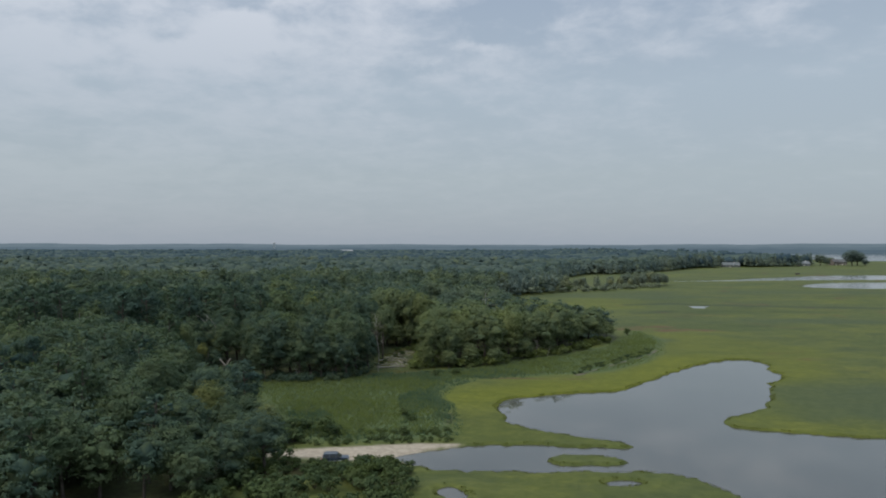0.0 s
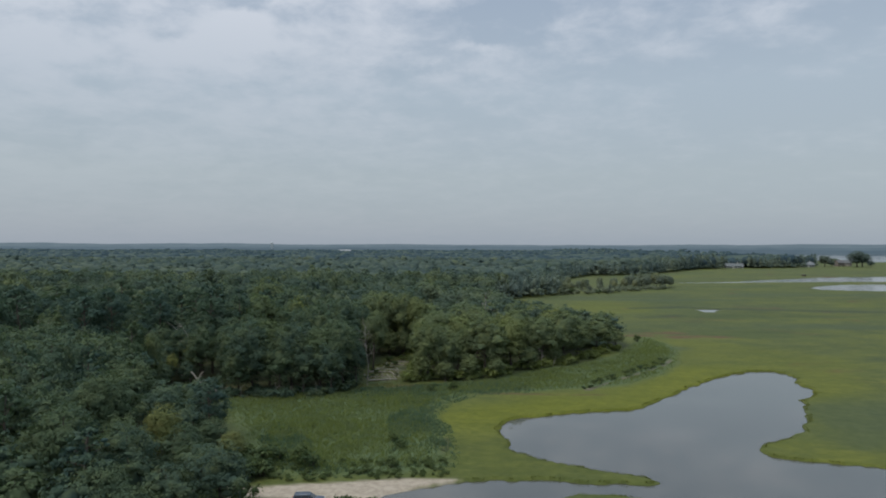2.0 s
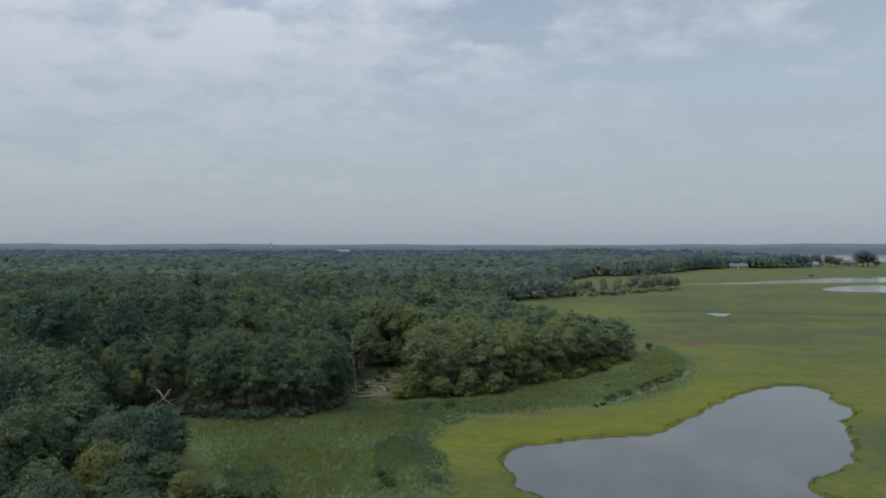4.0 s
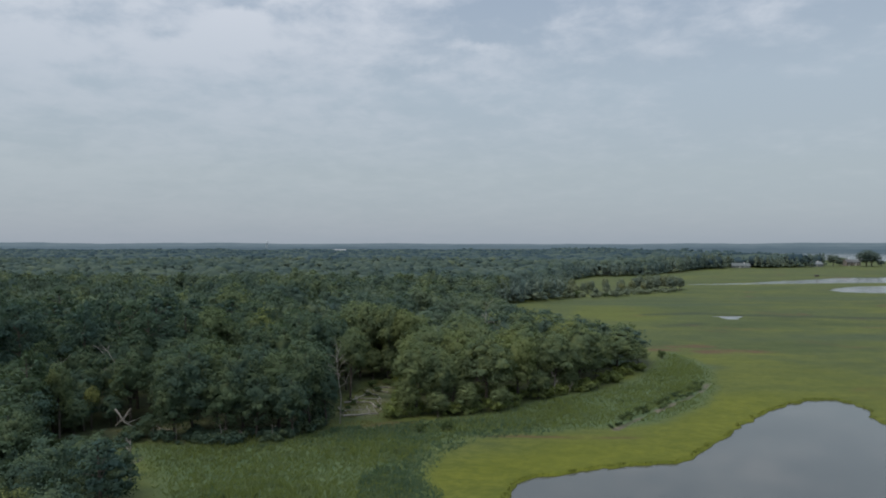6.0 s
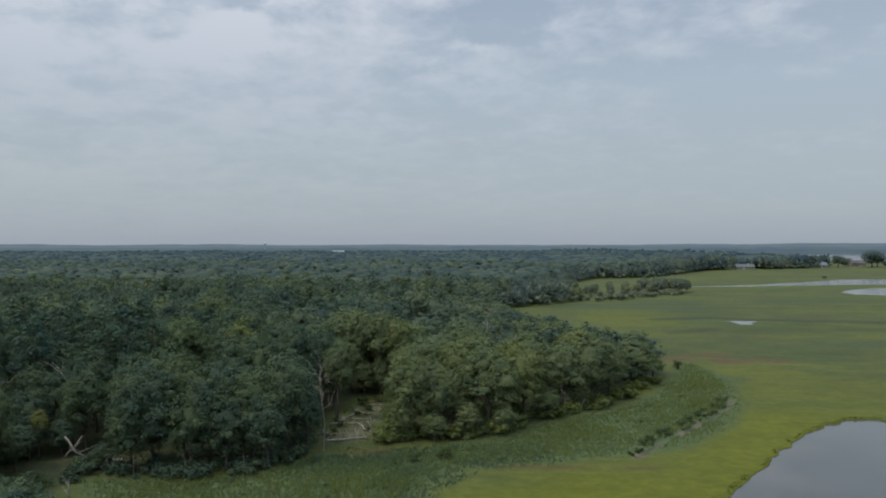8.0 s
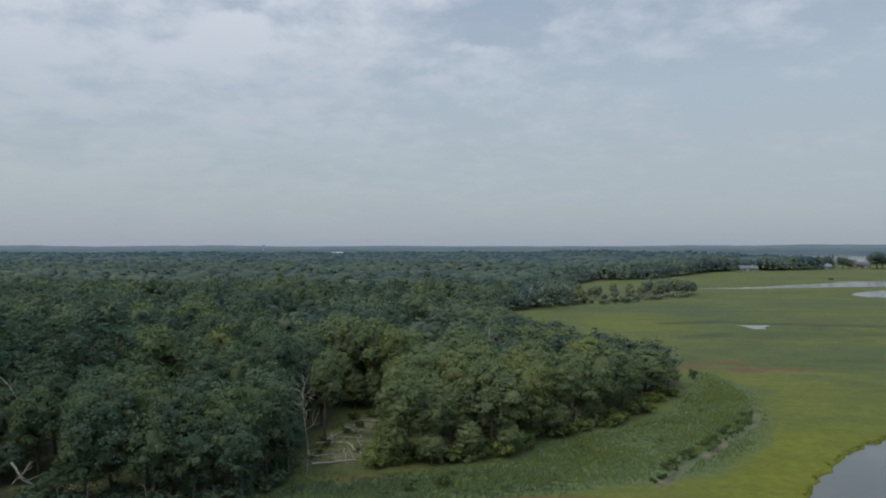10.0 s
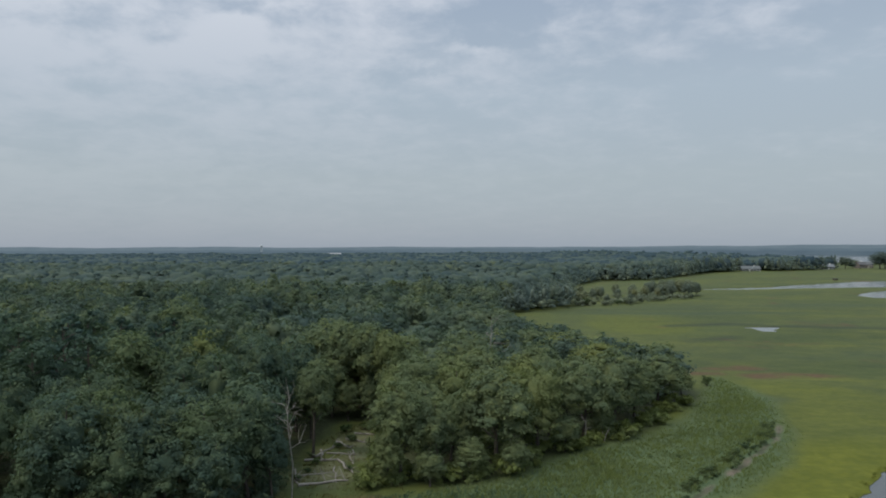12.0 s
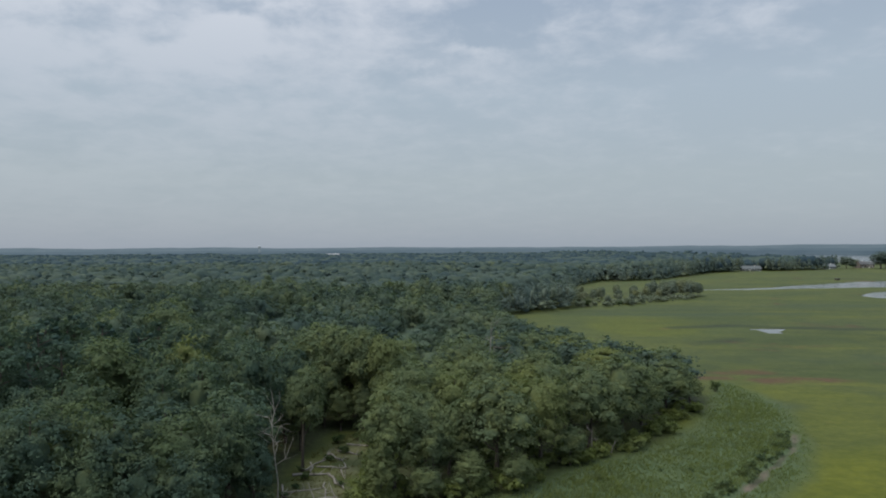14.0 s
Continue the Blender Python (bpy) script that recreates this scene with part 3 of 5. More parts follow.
def sprigs(centres, normals, size, r):
    """Leaf sprays, one island each: a drooping pointed triangle."""
    n = len(centres)
    nrm = normals / (np.linalg.norm(normals, axis=1)[:, None] + 1e-9)
    rnd = r.normal(size=(n, 3))
    u = np.cross(nrm, rnd); u /= np.linalg.norm(u, axis=1)[:, None] + 1e-9
    v = np.cross(nrm, u)
    s = (size * r.uniform(0.65, 1.35, n))[:, None]
    a = centres - u * s * 0.50 + v * s * 0.42
    b = centres - u * s * 0.45 - v * s * 0.42
    c = centres + u * s * 0.80 - nrm * s * 0.18
    verts = np.stack([a, b, c], 1).reshape(-1, 3)
    return verts, np.arange(n * 3).reshape(-1, 3)


def tufts(lobes, count, per, size, girth, r, up=0.6, under=0.25, flat=0.5):
    """Leaf sprays gathered in flattened tufts at the twig ends, all over the outside of the joined lobes."""
    cs, qs = np.array([c for c, _ in lobes], dtype=float), np.array([q for _, q in lobes], dtype=float)
    area = qs[:, 0] * qs[:, 1] + qs[:, 0] * qs[:, 2] + qs[:, 1] * qs[:, 2]
    k = r.choice(len(cs), size=count * 5, p=area / area.sum())
    d = r.normal(size=(len(k), 3))
    d /= np.linalg.norm(d, axis=1)[:, None]
    p = cs[k] + d * qs[k] * (r.uniform(0.82, 1.07, len(k)) + 0.04 * r.normal(size=len(k)))[:, None]
    deep = (((p[:, None, :] - cs[None]) / qs[None]) ** 2).sum(-1).min(1) < 0.55
    keep = ~deep & ((d[:, 2] > -0.25) | (r.uniform(size=len(k)) < under))
    p, d = p[keep][:count], d[keep][:count]
    n = len(p)
    g = girth * r.uniform(0.55, 1.45, n)
    off = r.normal(size=(n, per, 3)) * g[:, None, None] * np.array([0.55, 0.55, 0.55 * flat])
    off[:, :, 2] -= 0.25 * (off[:, :, 0] ** 2 + off[:, :, 1] ** 2) / g[:, None]
    nrm = 0.95 * d[:, None, :] + np.array([0, 0, up]) + 0.55 * off / g[:, None, None] + 0.34 * r.normal(size=(n, per, 3))
    return sprigs((p[:, None, :] + off).reshape(-1, 3), nrm.reshape(-1, 3), size, r)


def lobe_cores(lobes, r, shrink=0.66):
    """Rough inner masses of the lobes, so that a crown is not seen through."""
    g = (1 + 5 ** 0.5) / 2
    ico = np.array([(-1, g, 0), (1, g, 0), (-1, -g, 0), (1, -g, 0), (0, -1, g), (0, 1, g), (0, -1, -g), (0, 1, -g), (g, 0, -1), (g, 0, 1), (-g, 0, -1), (-g, 0, 1)], dtype=float)
    ico /= np.linalg.norm(ico[0])
    tri = np.array([(0, 11, 5), (0, 5, 1), (0, 1, 7), (0, 7, 10), (0, 10, 11), (1, 5, 9), (5, 11, 4), (11, 10, 2), (10, 7, 6), (7, 1, 8),
                    (3, 9, 4), (3, 4, 2), (3, 2, 6), (3, 6, 8), (3, 8, 9), (4, 9, 5), (2, 4, 11), (6, 2, 10), (8, 6, 7), (9, 8, 1)])
    pieces = []
    for c, q in lobes:
        pieces.append((np.asarray(c) + ico * np.asarray(q) * shrink * r.uniform(0.85, 1.12, (12, 1)), tri))
    return merge(pieces)


def oak_shape(seed, low=0.22, spread=0.34, lobes=11):
    """A broad-crowned tree one unit high: trunk and limb tubes, and crown lobes over a dome."""
    r = np.random.default_rng(seed)
    lean = r.normal(size=2) * 0.03
    mid_h = 0.5 * (low + 1.0)
    tall = 0.5 * (1.0 - low)
    fork = low + 0.12
    trunk_top = np.array([lean[0], lean[1], 0.66])
    pts = [(0, 0, -0.03), (lean[0] * 0.1, lean[1] * 0.1, 0.10), (lean[0] * 0.4, lean[1] * 0.4, fork), tuple(trunk_top * 0.9), tuple(trunk_top + np.array([0.01, 0.01, 0.20]))]
    wood = [tube(pts, [0.026, 0.019, 0.016, 0.010, 0.004], 8)]
    crown = [((lean[0], lean[1], mid_h + 0.05), (spread * 0.80, spread * 0.80, tall * 0.86))]
    squash = r.uniform(0.85, 1.15)
    for k in range(lobes):
        a = k * 2.399 + r.uniform(-0.5, 0.5)
        zz = -0.72 + 1.66 * (k + 0.5) / lobes
        flat = math.sqrt(max(0.04, 1 - zz * zz)) * (1.0 if zz > 0 else 1.0 + 0.12 * zz)
        q = spread * r.uniform(0.28, 0.46)
        reach = r.uniform(0.72, 0.95) if r.uniform() < 0.85 else r.uniform(0.95, 1.12)
        c = np.array([math.cos(a) * flat * spread * reach * 0.72 * squash, math.sin(a) * flat * spread * reach * 0.72 / squash, mid_h + zz * tall * 0.70 * r.uniform(0.82, 1.05)])
        c[:2] += lean
        crown.append((tuple(c), (q * r.uniform(0.9, 1.25), q * r.uniform(0.8, 1.15), q * r.uniform(0.68, 0.95))))
        if k % 3 < 2:
            base_h = max(low * 0.9, c[2] * 0.62)
            b = np.array([lean[0] * base_h, lean[1] * base_h, base_h])
            half = 0.5 * (b + c) + np.array([0, 0, -0.015]) + r.normal(size=3) * 0.012
            wood.append(tube([b, half, c + np.array([0, 0, q * 0.2])], [0.0085, 0.006, 0.0025], 5))
    return merge(wood), crown, r


def pine_shape(seed, lobes=13):
    """A pitch pine one unit high: long bare trunk, ragged flat clumps of needles high up."""
    r = np.random.default_rng(seed)
    lean = r.normal(size=2) * 0.03
    wood = [tube([(0, 0, -0.03), (lean[0] * 0.4, lean[1] * 0.4, 0.4), (lean[0], lean[1], 0.75), (lean[0] * 1.3, lean[1] * 1.3, 0.97)], [0.017, 0.013, 0.009, 0.003], 7)]
    crown = [((lean[0] * 1.3, lean[1] * 1.3, 0.94), (0.07, 0.07, 0.06))]
    for k in range(lobes):
        a = k * 2.399 + r.uniform(-0.5, 0.5)
        h = 0.42 + 0.50 * (k + 0.5) / lobes
        rad = 0.17 * math.sqrt(max(0.05, 1 - ((h - 0.68) / 0.30) ** 2)) * r.uniform(0.45, 1.05) + 0.02
        c = np.array([math.cos(a) * rad + lean[0] * h, math.sin(a) * rad + lean[1] * h, h + r.uniform(-0.02, 0.03)])
        q = r.uniform(0.060, 0.100)
        crown.append((tuple(c), (q, q, q * 0.62)))
        wood.append(tube([(lean[0] * h, lean[1] * h, h - 0.05), 0.5 * (c + np.array([lean[0] * h, lean[1] * h, h - 0.05])), c], [0.005, 0.004, 0.0015], 5))
    return merge(wood), crown, r


OAK_LABELS = ("broad-crowned dark green oak in the marsh-edge wood", "dense rounded green deciduous tree among other trees", "olive green deciduous tree with a lumpy crown")
PINE_LABELS = ("tall dark pine with a bare trunk in the wood",)


def tree_model(kind, seed, size, height):
    """A whole tree of the given height as an Empty with trunk and crown."""
    if kind == "pine":
        (wv, wf), crown, r = pine_shape(seed)
        mat, up, under = M_PINE, 0.25, 0.5
    else:
        low = {"oak": 0.14, "edge": 0.03, "high": 0.36, "light": 0.08}[kind]
        (wv, wf), crown, r = oak_shape(seed, low=low, spread=0.34 if kind != "high" else 0.25, lobes=13 if kind in ("edge", "light") else 11)
        mat, up, under = (M_OLIVE_LIFTED if kind == "light" else M_OAK), 0.3, 0.35
    root = new("pine_tree" if kind == "pine" else "oak_tree")
    link_mesh("trunk", wv * height, wf, M_BARK, root, smooth=True)
    lobes = [(np.array(c) * height, np.array(q) * height) for c, q in crown]
    fine = size < 0.35
    twigs, per = ((340, 17) if fine else (175, 11)) if kind != "pine" else ((110, 28) if fine else (75, 20))
    v, f = merge([tufts(lobes, twigs, per, size, 0.048 * height, r, up, under), lobe_cores(lobes, r, 0.60 if kind != "pine" else 0.42)])
    link_mesh("crown", v, f, mat, root)
    return root


class Forest:
    """Places copies of a few grown trees, each turned and sized by itself."""

    def __init__(self):
        self.models, self.used, self.spots = {}, set(), []
        # those along the marsh show their sprays; those inside the wood show little but their tops
        for kind, n in [("oak", 6), ("edge", 6), ("high", 4), ("pine", 4), ("light", 7)]:
            self.models[kind] = [tree_model(kind, 100 * n + 7 * i + len(kind), 0.30, 16.0) for i in range(n)]
            self.models["inner " + kind] = [tree_model(kind, 100 * n + 7 * i + len(kind) + 40, 0.42, 16.0) for i in range(4)]

    def add(self, kind, x, y, h, r=None, label="", leaf=None, inner=False):
        pool = self.models["inner " + kind if inner else kind]
        k = int(rng.integers(len(pool)))
        model = pool[k]
        base = {"oak": 0.33, "edge": 0.33, "high": 0.26, "pine": 0.20, "light": 0.33}[kind] * 16.0
        sz = h / 16.0
        sx = (r / base) if r else sz * rng.uniform(0.9, 1.15)
        sx = min(max(sx, 0.55 * sz), 1.7 * sz)
        m = Matrix.LocRotScale((x, y, ground_z(x, y) - 0.05), Euler((0, 0, rng.uniform(0, 6.28))), (sx, sx * rng.uniform(0.92, 1.08), sz))
        if model.name not in self.used:
            self.used.add(model.name)
            ob = model
            ob.matrix_basis = m
        else:
            ob = copy_thing(model, m @ Matrix.Diagonal((*(1 / v for v in model.scale), 1)))
        self.spots.append((x, y, max(2.0, 0.75 * (r or base * sx))))
        names = PINE_LABELS if kind == "pine" else OAK_LABELS
        tagged(ob, label or names[int(rng.integers(len(names)))], "tree", "trees of the near wood")
        if leaf:
            for c in ob.children:
                if c.name.startswith("crown"):
                    c.data = c.data.copy()
                    c.data.materials[0] = leaf
        return ob

    def free(self, x, y, gap):
        for sx, sy, sr in self.spots:
            if (sx - x) ** 2 + (sy - y) ** 2 < max(gap, sr * 0.8) ** 2:
                return False
        return True


forest = Forest()
# the trees that stand out along the marsh: x, y, height, crown radius
EAST_EDGE = [(-11, 206, 17, 5), (-5, 208, 14, 4), (5, 215, 17.3, 6.5), (13, 221, 16.5, 5.5), (23, 230, 15, 5.5), (31, 238, 16.8, 6.8), (45, 256, 13.2, 6.3), (54, 266, 7, 3.5),
             (31, 260, 15, 7.5), (17, 247, 15, 6.5), (3, 237, 16.5, 6.5), (-1, 262, 16, 7), (-9, 227, 18, 6), (-6, 203, 6, 2.6), (0, 206, 7, 3), (8, 209, 6, 2.8), (-3, 215, 12, 4), (18, 221, 7, 3), (-13, 203, 8, 3), (27, 230, 6, 2.8), (-7, 218, 14, 4.5), (37, 246, 13, 5), (50, 274, 12, 6), (8, 226, 15, 5)]
WEST_EDGE = [(-54, 187, 19.3, 6.2), (-52, 194, 18, 5), (-45, 190, 18, 5.5), (-38, 191, 17, 5.5), (-33, 196, 17.8, 4.8), (-34, 187, 13.5, 4.2), (-47, 185, 14, 4.5),
             (-57, 185, 13, 4), (-41, 186, 13, 4.2), (-62, 219, 22, 8), (-48, 207, 19, 4.5), (-45, 216, 19, 5.5), (-37, 220, 21.5, 6), (-45, 236, 20, 6.3), (-60, 246, 22, 7),
             (-95, 246, 20, 7), (-48, 226, 18, 5), (-35, 232, 19, 5.5), (-79, 277, 23.5, 8)]
GLADE_TREES = [(-22, 244, 21.5, 5), (-27, 247, 21, 5), (-17, 241, 20, 4.5), (-33, 254, 20, 7), (-28, 217, 18, 3.6)]
GLADE_BACK = [(-25, 252, 17, 5), (-19, 250, 17, 5), (-13, 243, 17, 5), (-30, 244, 16, 4.5), (-21.5, 243, 11, 3.5), (-26, 241.5, 9, 3), (-15.5, 236, 15, 4), (-14, 226, 15, 4), (-31, 228, 15, 4)]
PINES = [(-94, 194, 25, 4.5), (-86, 203, 23, 4.2), (-72, 206, 22, 4), (-101, 203, 24, 4.4), (-66, 212, 22, 4), (-79, 212, 23.5, 4.4), (-110, 208, 24, 4.6), (-92, 214, 23, 4.2)]
BEHIND_CROSS = [(-80, 192, 12, 4), (-76, 196, 15, 4), (-71, 195, 15, 4.2), (-64, 196, 16, 4.5), (-84, 199, 15, 4.5), (-90, 195, 13, 5), (-66, 203, 17, 5), (-74, 204, 18, 5), (-77, 188, 8, 3),
                (-81, 187, 9, 3.4), (-73, 191, 7, 2.4), (-29.3, 196, 12, 3.2), (-96, 200, 16, 5), (-60, 200, 17, 5), (-83, 207, 18, 5.5), (-62, 185.5, 5, 2.2)]
FRONT = [(-60, 129, 16, 5.2), (-82, 148, 19.5, 6.5), (-55, 111, 15.5, 5), (-33, 111, 11, 4.6), (-73, 133, 17, 5.5), (-66, 152, 15, 5.2), (-85, 178, 15, 5.5), (-110, 190, 16, 6),
         (-82, 186, 11, 4), (-76, 183, 8, 3), (-90, 188, 14, 4.5)]
FRONT_NEAR = [(-45, 103, 11, 3.8), (-58, 97, 13, 4.4), (-68, 103, 15, 5), (-40, 100, 9, 3.4), (-74, 114, 15.5, 5), (-51, 119, 12, 4), (-39, 106, 9.5, 4), (-47, 112, 12.5, 4.2),
         (-96, 150, 20, 6.5), (-44, 135, 7.5, 3.6), (-54, 139, 12, 4.5), (-72, 160, 15, 5), (-44, 125, 9.5, 3.8), (-62, 118, 14.5, 5), (-60, 156, 9, 3.8), (-54, 149, 8, 3.4), (-41, 119, 8, 3.4)]
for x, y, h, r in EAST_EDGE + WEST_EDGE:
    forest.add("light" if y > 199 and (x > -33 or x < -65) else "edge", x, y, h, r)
for x, y, h, r in GLADE_TREES:
    forest.add("high", x, y, h, r, leaf=M_OLIVE_LIFTED)
for k, (x, y, h, r) in enumerate(BEHIND_CROSS):
    forest.add("oak" if k % 3 else "edge", x, y, h, r)
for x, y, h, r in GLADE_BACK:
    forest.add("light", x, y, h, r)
for x, y, h, r in PINES:
    forest.add("pine", x, y, h, r)
for k, (x, y, h, r) in enumerate(FRONT + FRONT_NEAR):
    forest.add("edge" if k % 3 else "oak", x, y, h, r)
forest.add("oak", -49, 127, 11.5, 3.4, "oak with yellowing leaves among darker trees", M_YELLOW)
forest.add("high", -76.0, 189, 9.0, 1.8, "slender tree with yellow leaves at the wood's edge", M_YELLOW)
forest.add("high", -75, 177, 16, 2.6, "slender pale green tree above lower trees")
forest.add("high", -73.5, 194.8, 11.5, 2.0, "slender leaning green tree with a thin crown")
forest.add("edge", -40, 133, 6, 2.6, "small oak with yellowing leaves beside the reeds", M_YELLOW)


def fill_wood(count, xr, yr, gap, pick):
    made = tries = 0
    while made < count and tries < 60 * count:
        tries += 1
        x, y = rng.uniform(*xr), rng.uniform(*yr)
        xa, ya = np.array([x]), np.array([y])
        if abs(x) > 0.86 * (y + 20) or wood_at(xa, ya)[0] > -3 or 118 < y < 127 and x > -60:
            continue
        if min(signed_distance(xa, ya, g)[0] for g in (GLADE, GLADE_E, GLADE_W, KEEP_LOW)) < 1 or not forest.free(x, y, gap):
            continue
        kind, h, r = pick(x, y)
        forest.add(kind, x, y, h, r, inner=True)
        made += 1


def front_pick(x, y):
    tall = min(max(10.5 + 0.17 * (-33 - x), 8.5), 18.5) * (0.78 if y > 155 and x > -72 else 1.0)
    if rng.uniform() < 0.2:
        return "pine", tall * rng.uniform(0.95, 1.12), rng.uniform(2.4, 3.4)
    h = tall * rng.uniform(0.74, 1.0)
    return ("edge" if rng.uniform() < 0.6 else "oak"), h, h * rng.uniform(0.30, 0.40)


def tall_pick(x, y):
    if x < -58 and y < 262:
        if rng.uniform() < 0.65:
            return "pine", rng.uniform(19, 24), rng.uniform(3.4, 4.8)
        return "oak", rng.uniform(16, 21), rng.uniform(4.0, 5.6)
    if rng.uniform() < (0.12 if x < -40 else 0.03):
        return "pine", rng.uniform(18, 22), None
    if x < -33:
        return ("oak" if rng.uniform() < 0.65 else "light"), rng.uniform(15, 21), rng.uniform(4.4, 6.6)
    low = 0.82 if x > -12 and y > 236 else 1.0
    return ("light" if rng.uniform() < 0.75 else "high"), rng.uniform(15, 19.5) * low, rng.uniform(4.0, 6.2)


fill_wood(135, (-125, -36), (72, 183), 3.8, front_pick)
fill_wood(115, (-165, 56), (187, 262), 6.0, tall_pick)
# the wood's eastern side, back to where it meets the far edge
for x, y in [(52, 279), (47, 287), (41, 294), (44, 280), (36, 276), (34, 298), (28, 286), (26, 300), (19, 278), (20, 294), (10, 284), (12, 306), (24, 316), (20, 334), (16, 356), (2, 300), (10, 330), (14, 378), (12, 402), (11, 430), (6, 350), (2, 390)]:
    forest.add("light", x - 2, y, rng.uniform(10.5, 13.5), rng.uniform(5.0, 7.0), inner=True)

# ---------------------------------------------------------------- woods farther off


CLEARED = [(-372, 1952, 26), (183, 922, 14), (124, 836, 12), (407, 1050, 20), (546, 1106, 18)]


def canopy_share(x, y):
    """The wood is lower towards the open marsh on its east, and taller on the far shore."""
    return 1 - 0.30 * step01(x, -32, 0) * (1 - step01(y, 400, 480)) + 0.35 * step01(x, 180, 320) * step01(y, 850, 960)


def grown_wood(name, label, mat, y0, y1, count, gap, lobes, leaves, size, heights, seed, inset=3.0, shrink=0.8, wide=(0.85, 1.2), band=1e9, tries=12, xs=(-0.80, 0.80), east_gap=0.0):
    """A stretch of wood as one body: many whole crowns of rough lobes, with leaf sprays where they are near enough to show."""
    r = np.random.default_rng(seed)
    shapes = []
    for i in range(10):
        _, crown, q = oak_shape(seed + i, low=0.04, spread=0.37, lobes=lobes) if i < 8 else pine_shape(seed + i, lobes)
        ls = [(np.array(c) * 15, np.array(k) * 15 * (1.0 if i < 8 else 1.25)) for c, k in crown]
        pieces = [lobe_cores(ls, q, shrink)]
        if leaves:
            pieces.append(tufts(ls, leaves // 9, 9, size, 1.15, q, 0.3, 0.1))
        v, f = merge(pieces)
        up = np.cross(v[f[:, 1]] - v[f[:, 0]], v[f[:, 2]] - v[f[:, 0]])
        up = up[:, 2] / (np.linalg.norm(up, axis=1) + 1e-9)
        core = np.arange(len(f)) < 20 * len(ls)
        f = f[(v[f].mean(1)[:, 2] > 0.4) & ~(core & (up < -0.55))]
        used, inv = np.unique(f, return_inverse=True)
        shapes.append((v[used], inv.reshape(f.shape)))
    y = np.sqrt(r.uniform(y0 ** 2, y1 ** 2, count * tries))
    x = r.uniform(*xs, len(y)) * y
    depth = -wood_at(x, y)
    ok = (depth > inset) & (depth < inset + band) & ((depth > east_gap) | (x < 0))
    for cx, cy, cr in CLEARED:
        ok &= np.hypot(x - cx, y - cy) > cr
    x, y = x[ok], y[ok]
    # one tree to a cell keeps them apart
    cell = np.floor(x / gap).astype(np.int64) * 100003 + np.floor(y / gap).astype(np.int64)
    _, first = np.unique(cell, return_index=True)
    pick = r.permutation(first)[:count]
    x, y = x[pick], y[pick]
    z = height_at(x, y)
    hill = fbm(x, y, 0.010, 3, 71)
    east = canopy_share(x, y)
    tone = np.clip(0.42 + 0.22 * r.normal(size=len(x)) + 0.25 * fbm(x, y, 0.03, 2, 72), 0, 1)
    verts, faces, base = [], [], 0
    tones = []
    for i in range(len(x)):
        v, f = shapes[int(r.integers(10))]
        s = r.uniform(*heights) * (1 + 0.34 * hill[i]) * east[i] / 15
        w = gap / 9.0 * r.uniform(*wide)
        tones.append(np.full(len(v), tone[i]))
        a = r.uniform(0, 6.28)
        ca, sa = math.cos(a) * w, math.sin(a) * w
        verts.append(np.stack([v[:, 0] * ca - v[:, 1] * sa + x[i], v[:, 0] * sa + v[:, 1] * ca + y[i], v[:, 2] * s + z[i]], 1))
        faces.append(f + base)
        base += len(v)
    ob = link_mesh(name, np.concatenate(verts), np.concatenate(faces), mat, smooth=not leaves)
    ob.data.attributes.new("tone", "FLOAT", "POINT").data.foreach_set("value", np.concatenate(tones).astype(np.float32))
    tagged(ob, label, "woods", kind="stuff")


def understory(name, label, mat, y0, y1, grain, share, seed):
    """The lower, closed foliage that shows between the crowns."""
    r = np.random.default_rng(seed)
    rows = int(math.log(y1 / y0) / grain)
    yy = y0 * (y1 / y0) ** np.linspace(0, 1, rows)
    uu = np.linspace(-0.80, 0.80, int(1.6 / grain))
    X, Y = uu[None, :] * yy[:, None], np.repeat(yy[:, None], len(uu), 1)
    x = (X + r.uniform(-0.4, 0.4, X.shape) * grain * Y).ravel()
    y = (Y + r.uniform(-0.4, 0.4, X.shape) * grain * Y).ravel()
    inner = wood_at(x, y)
    for cx, cy, cr in CLEARED:
        inner = np.maximum(inner, cr - np.hypot(x - cx, y - cy))
    z = height_at(x, y) + share * 15 * (1 + 0.34 * fbm(x, y, 0.010, 3, 71)) * canopy_share(x, y) * step01(-inner, 3, 16) + r.uniform(-0.9, 0.9, len(x))
    i = (np.arange(rows - 1)[:, None] * len(uu) + np.arange(len(uu) - 1)[None, :]).ravel()
    q = np.stack([i, i + 1, i + len(uu) + 1, i + len(uu)], 1)
    q = q[(inner[q] < -4).all(1)]
    used, inv = np.unique(q, return_inverse=True)
    ob = link_mesh(name, np.stack([x, y, z], 1)[used], inv.reshape(q.shape), mat)
    ob.data.attributes.new("tone", "FLOAT", "POINT").data.foreach_set("value", np.full(len(used), 0.4, dtype=np.float32))
    tagged(ob, label, "woods", kind="stuff")


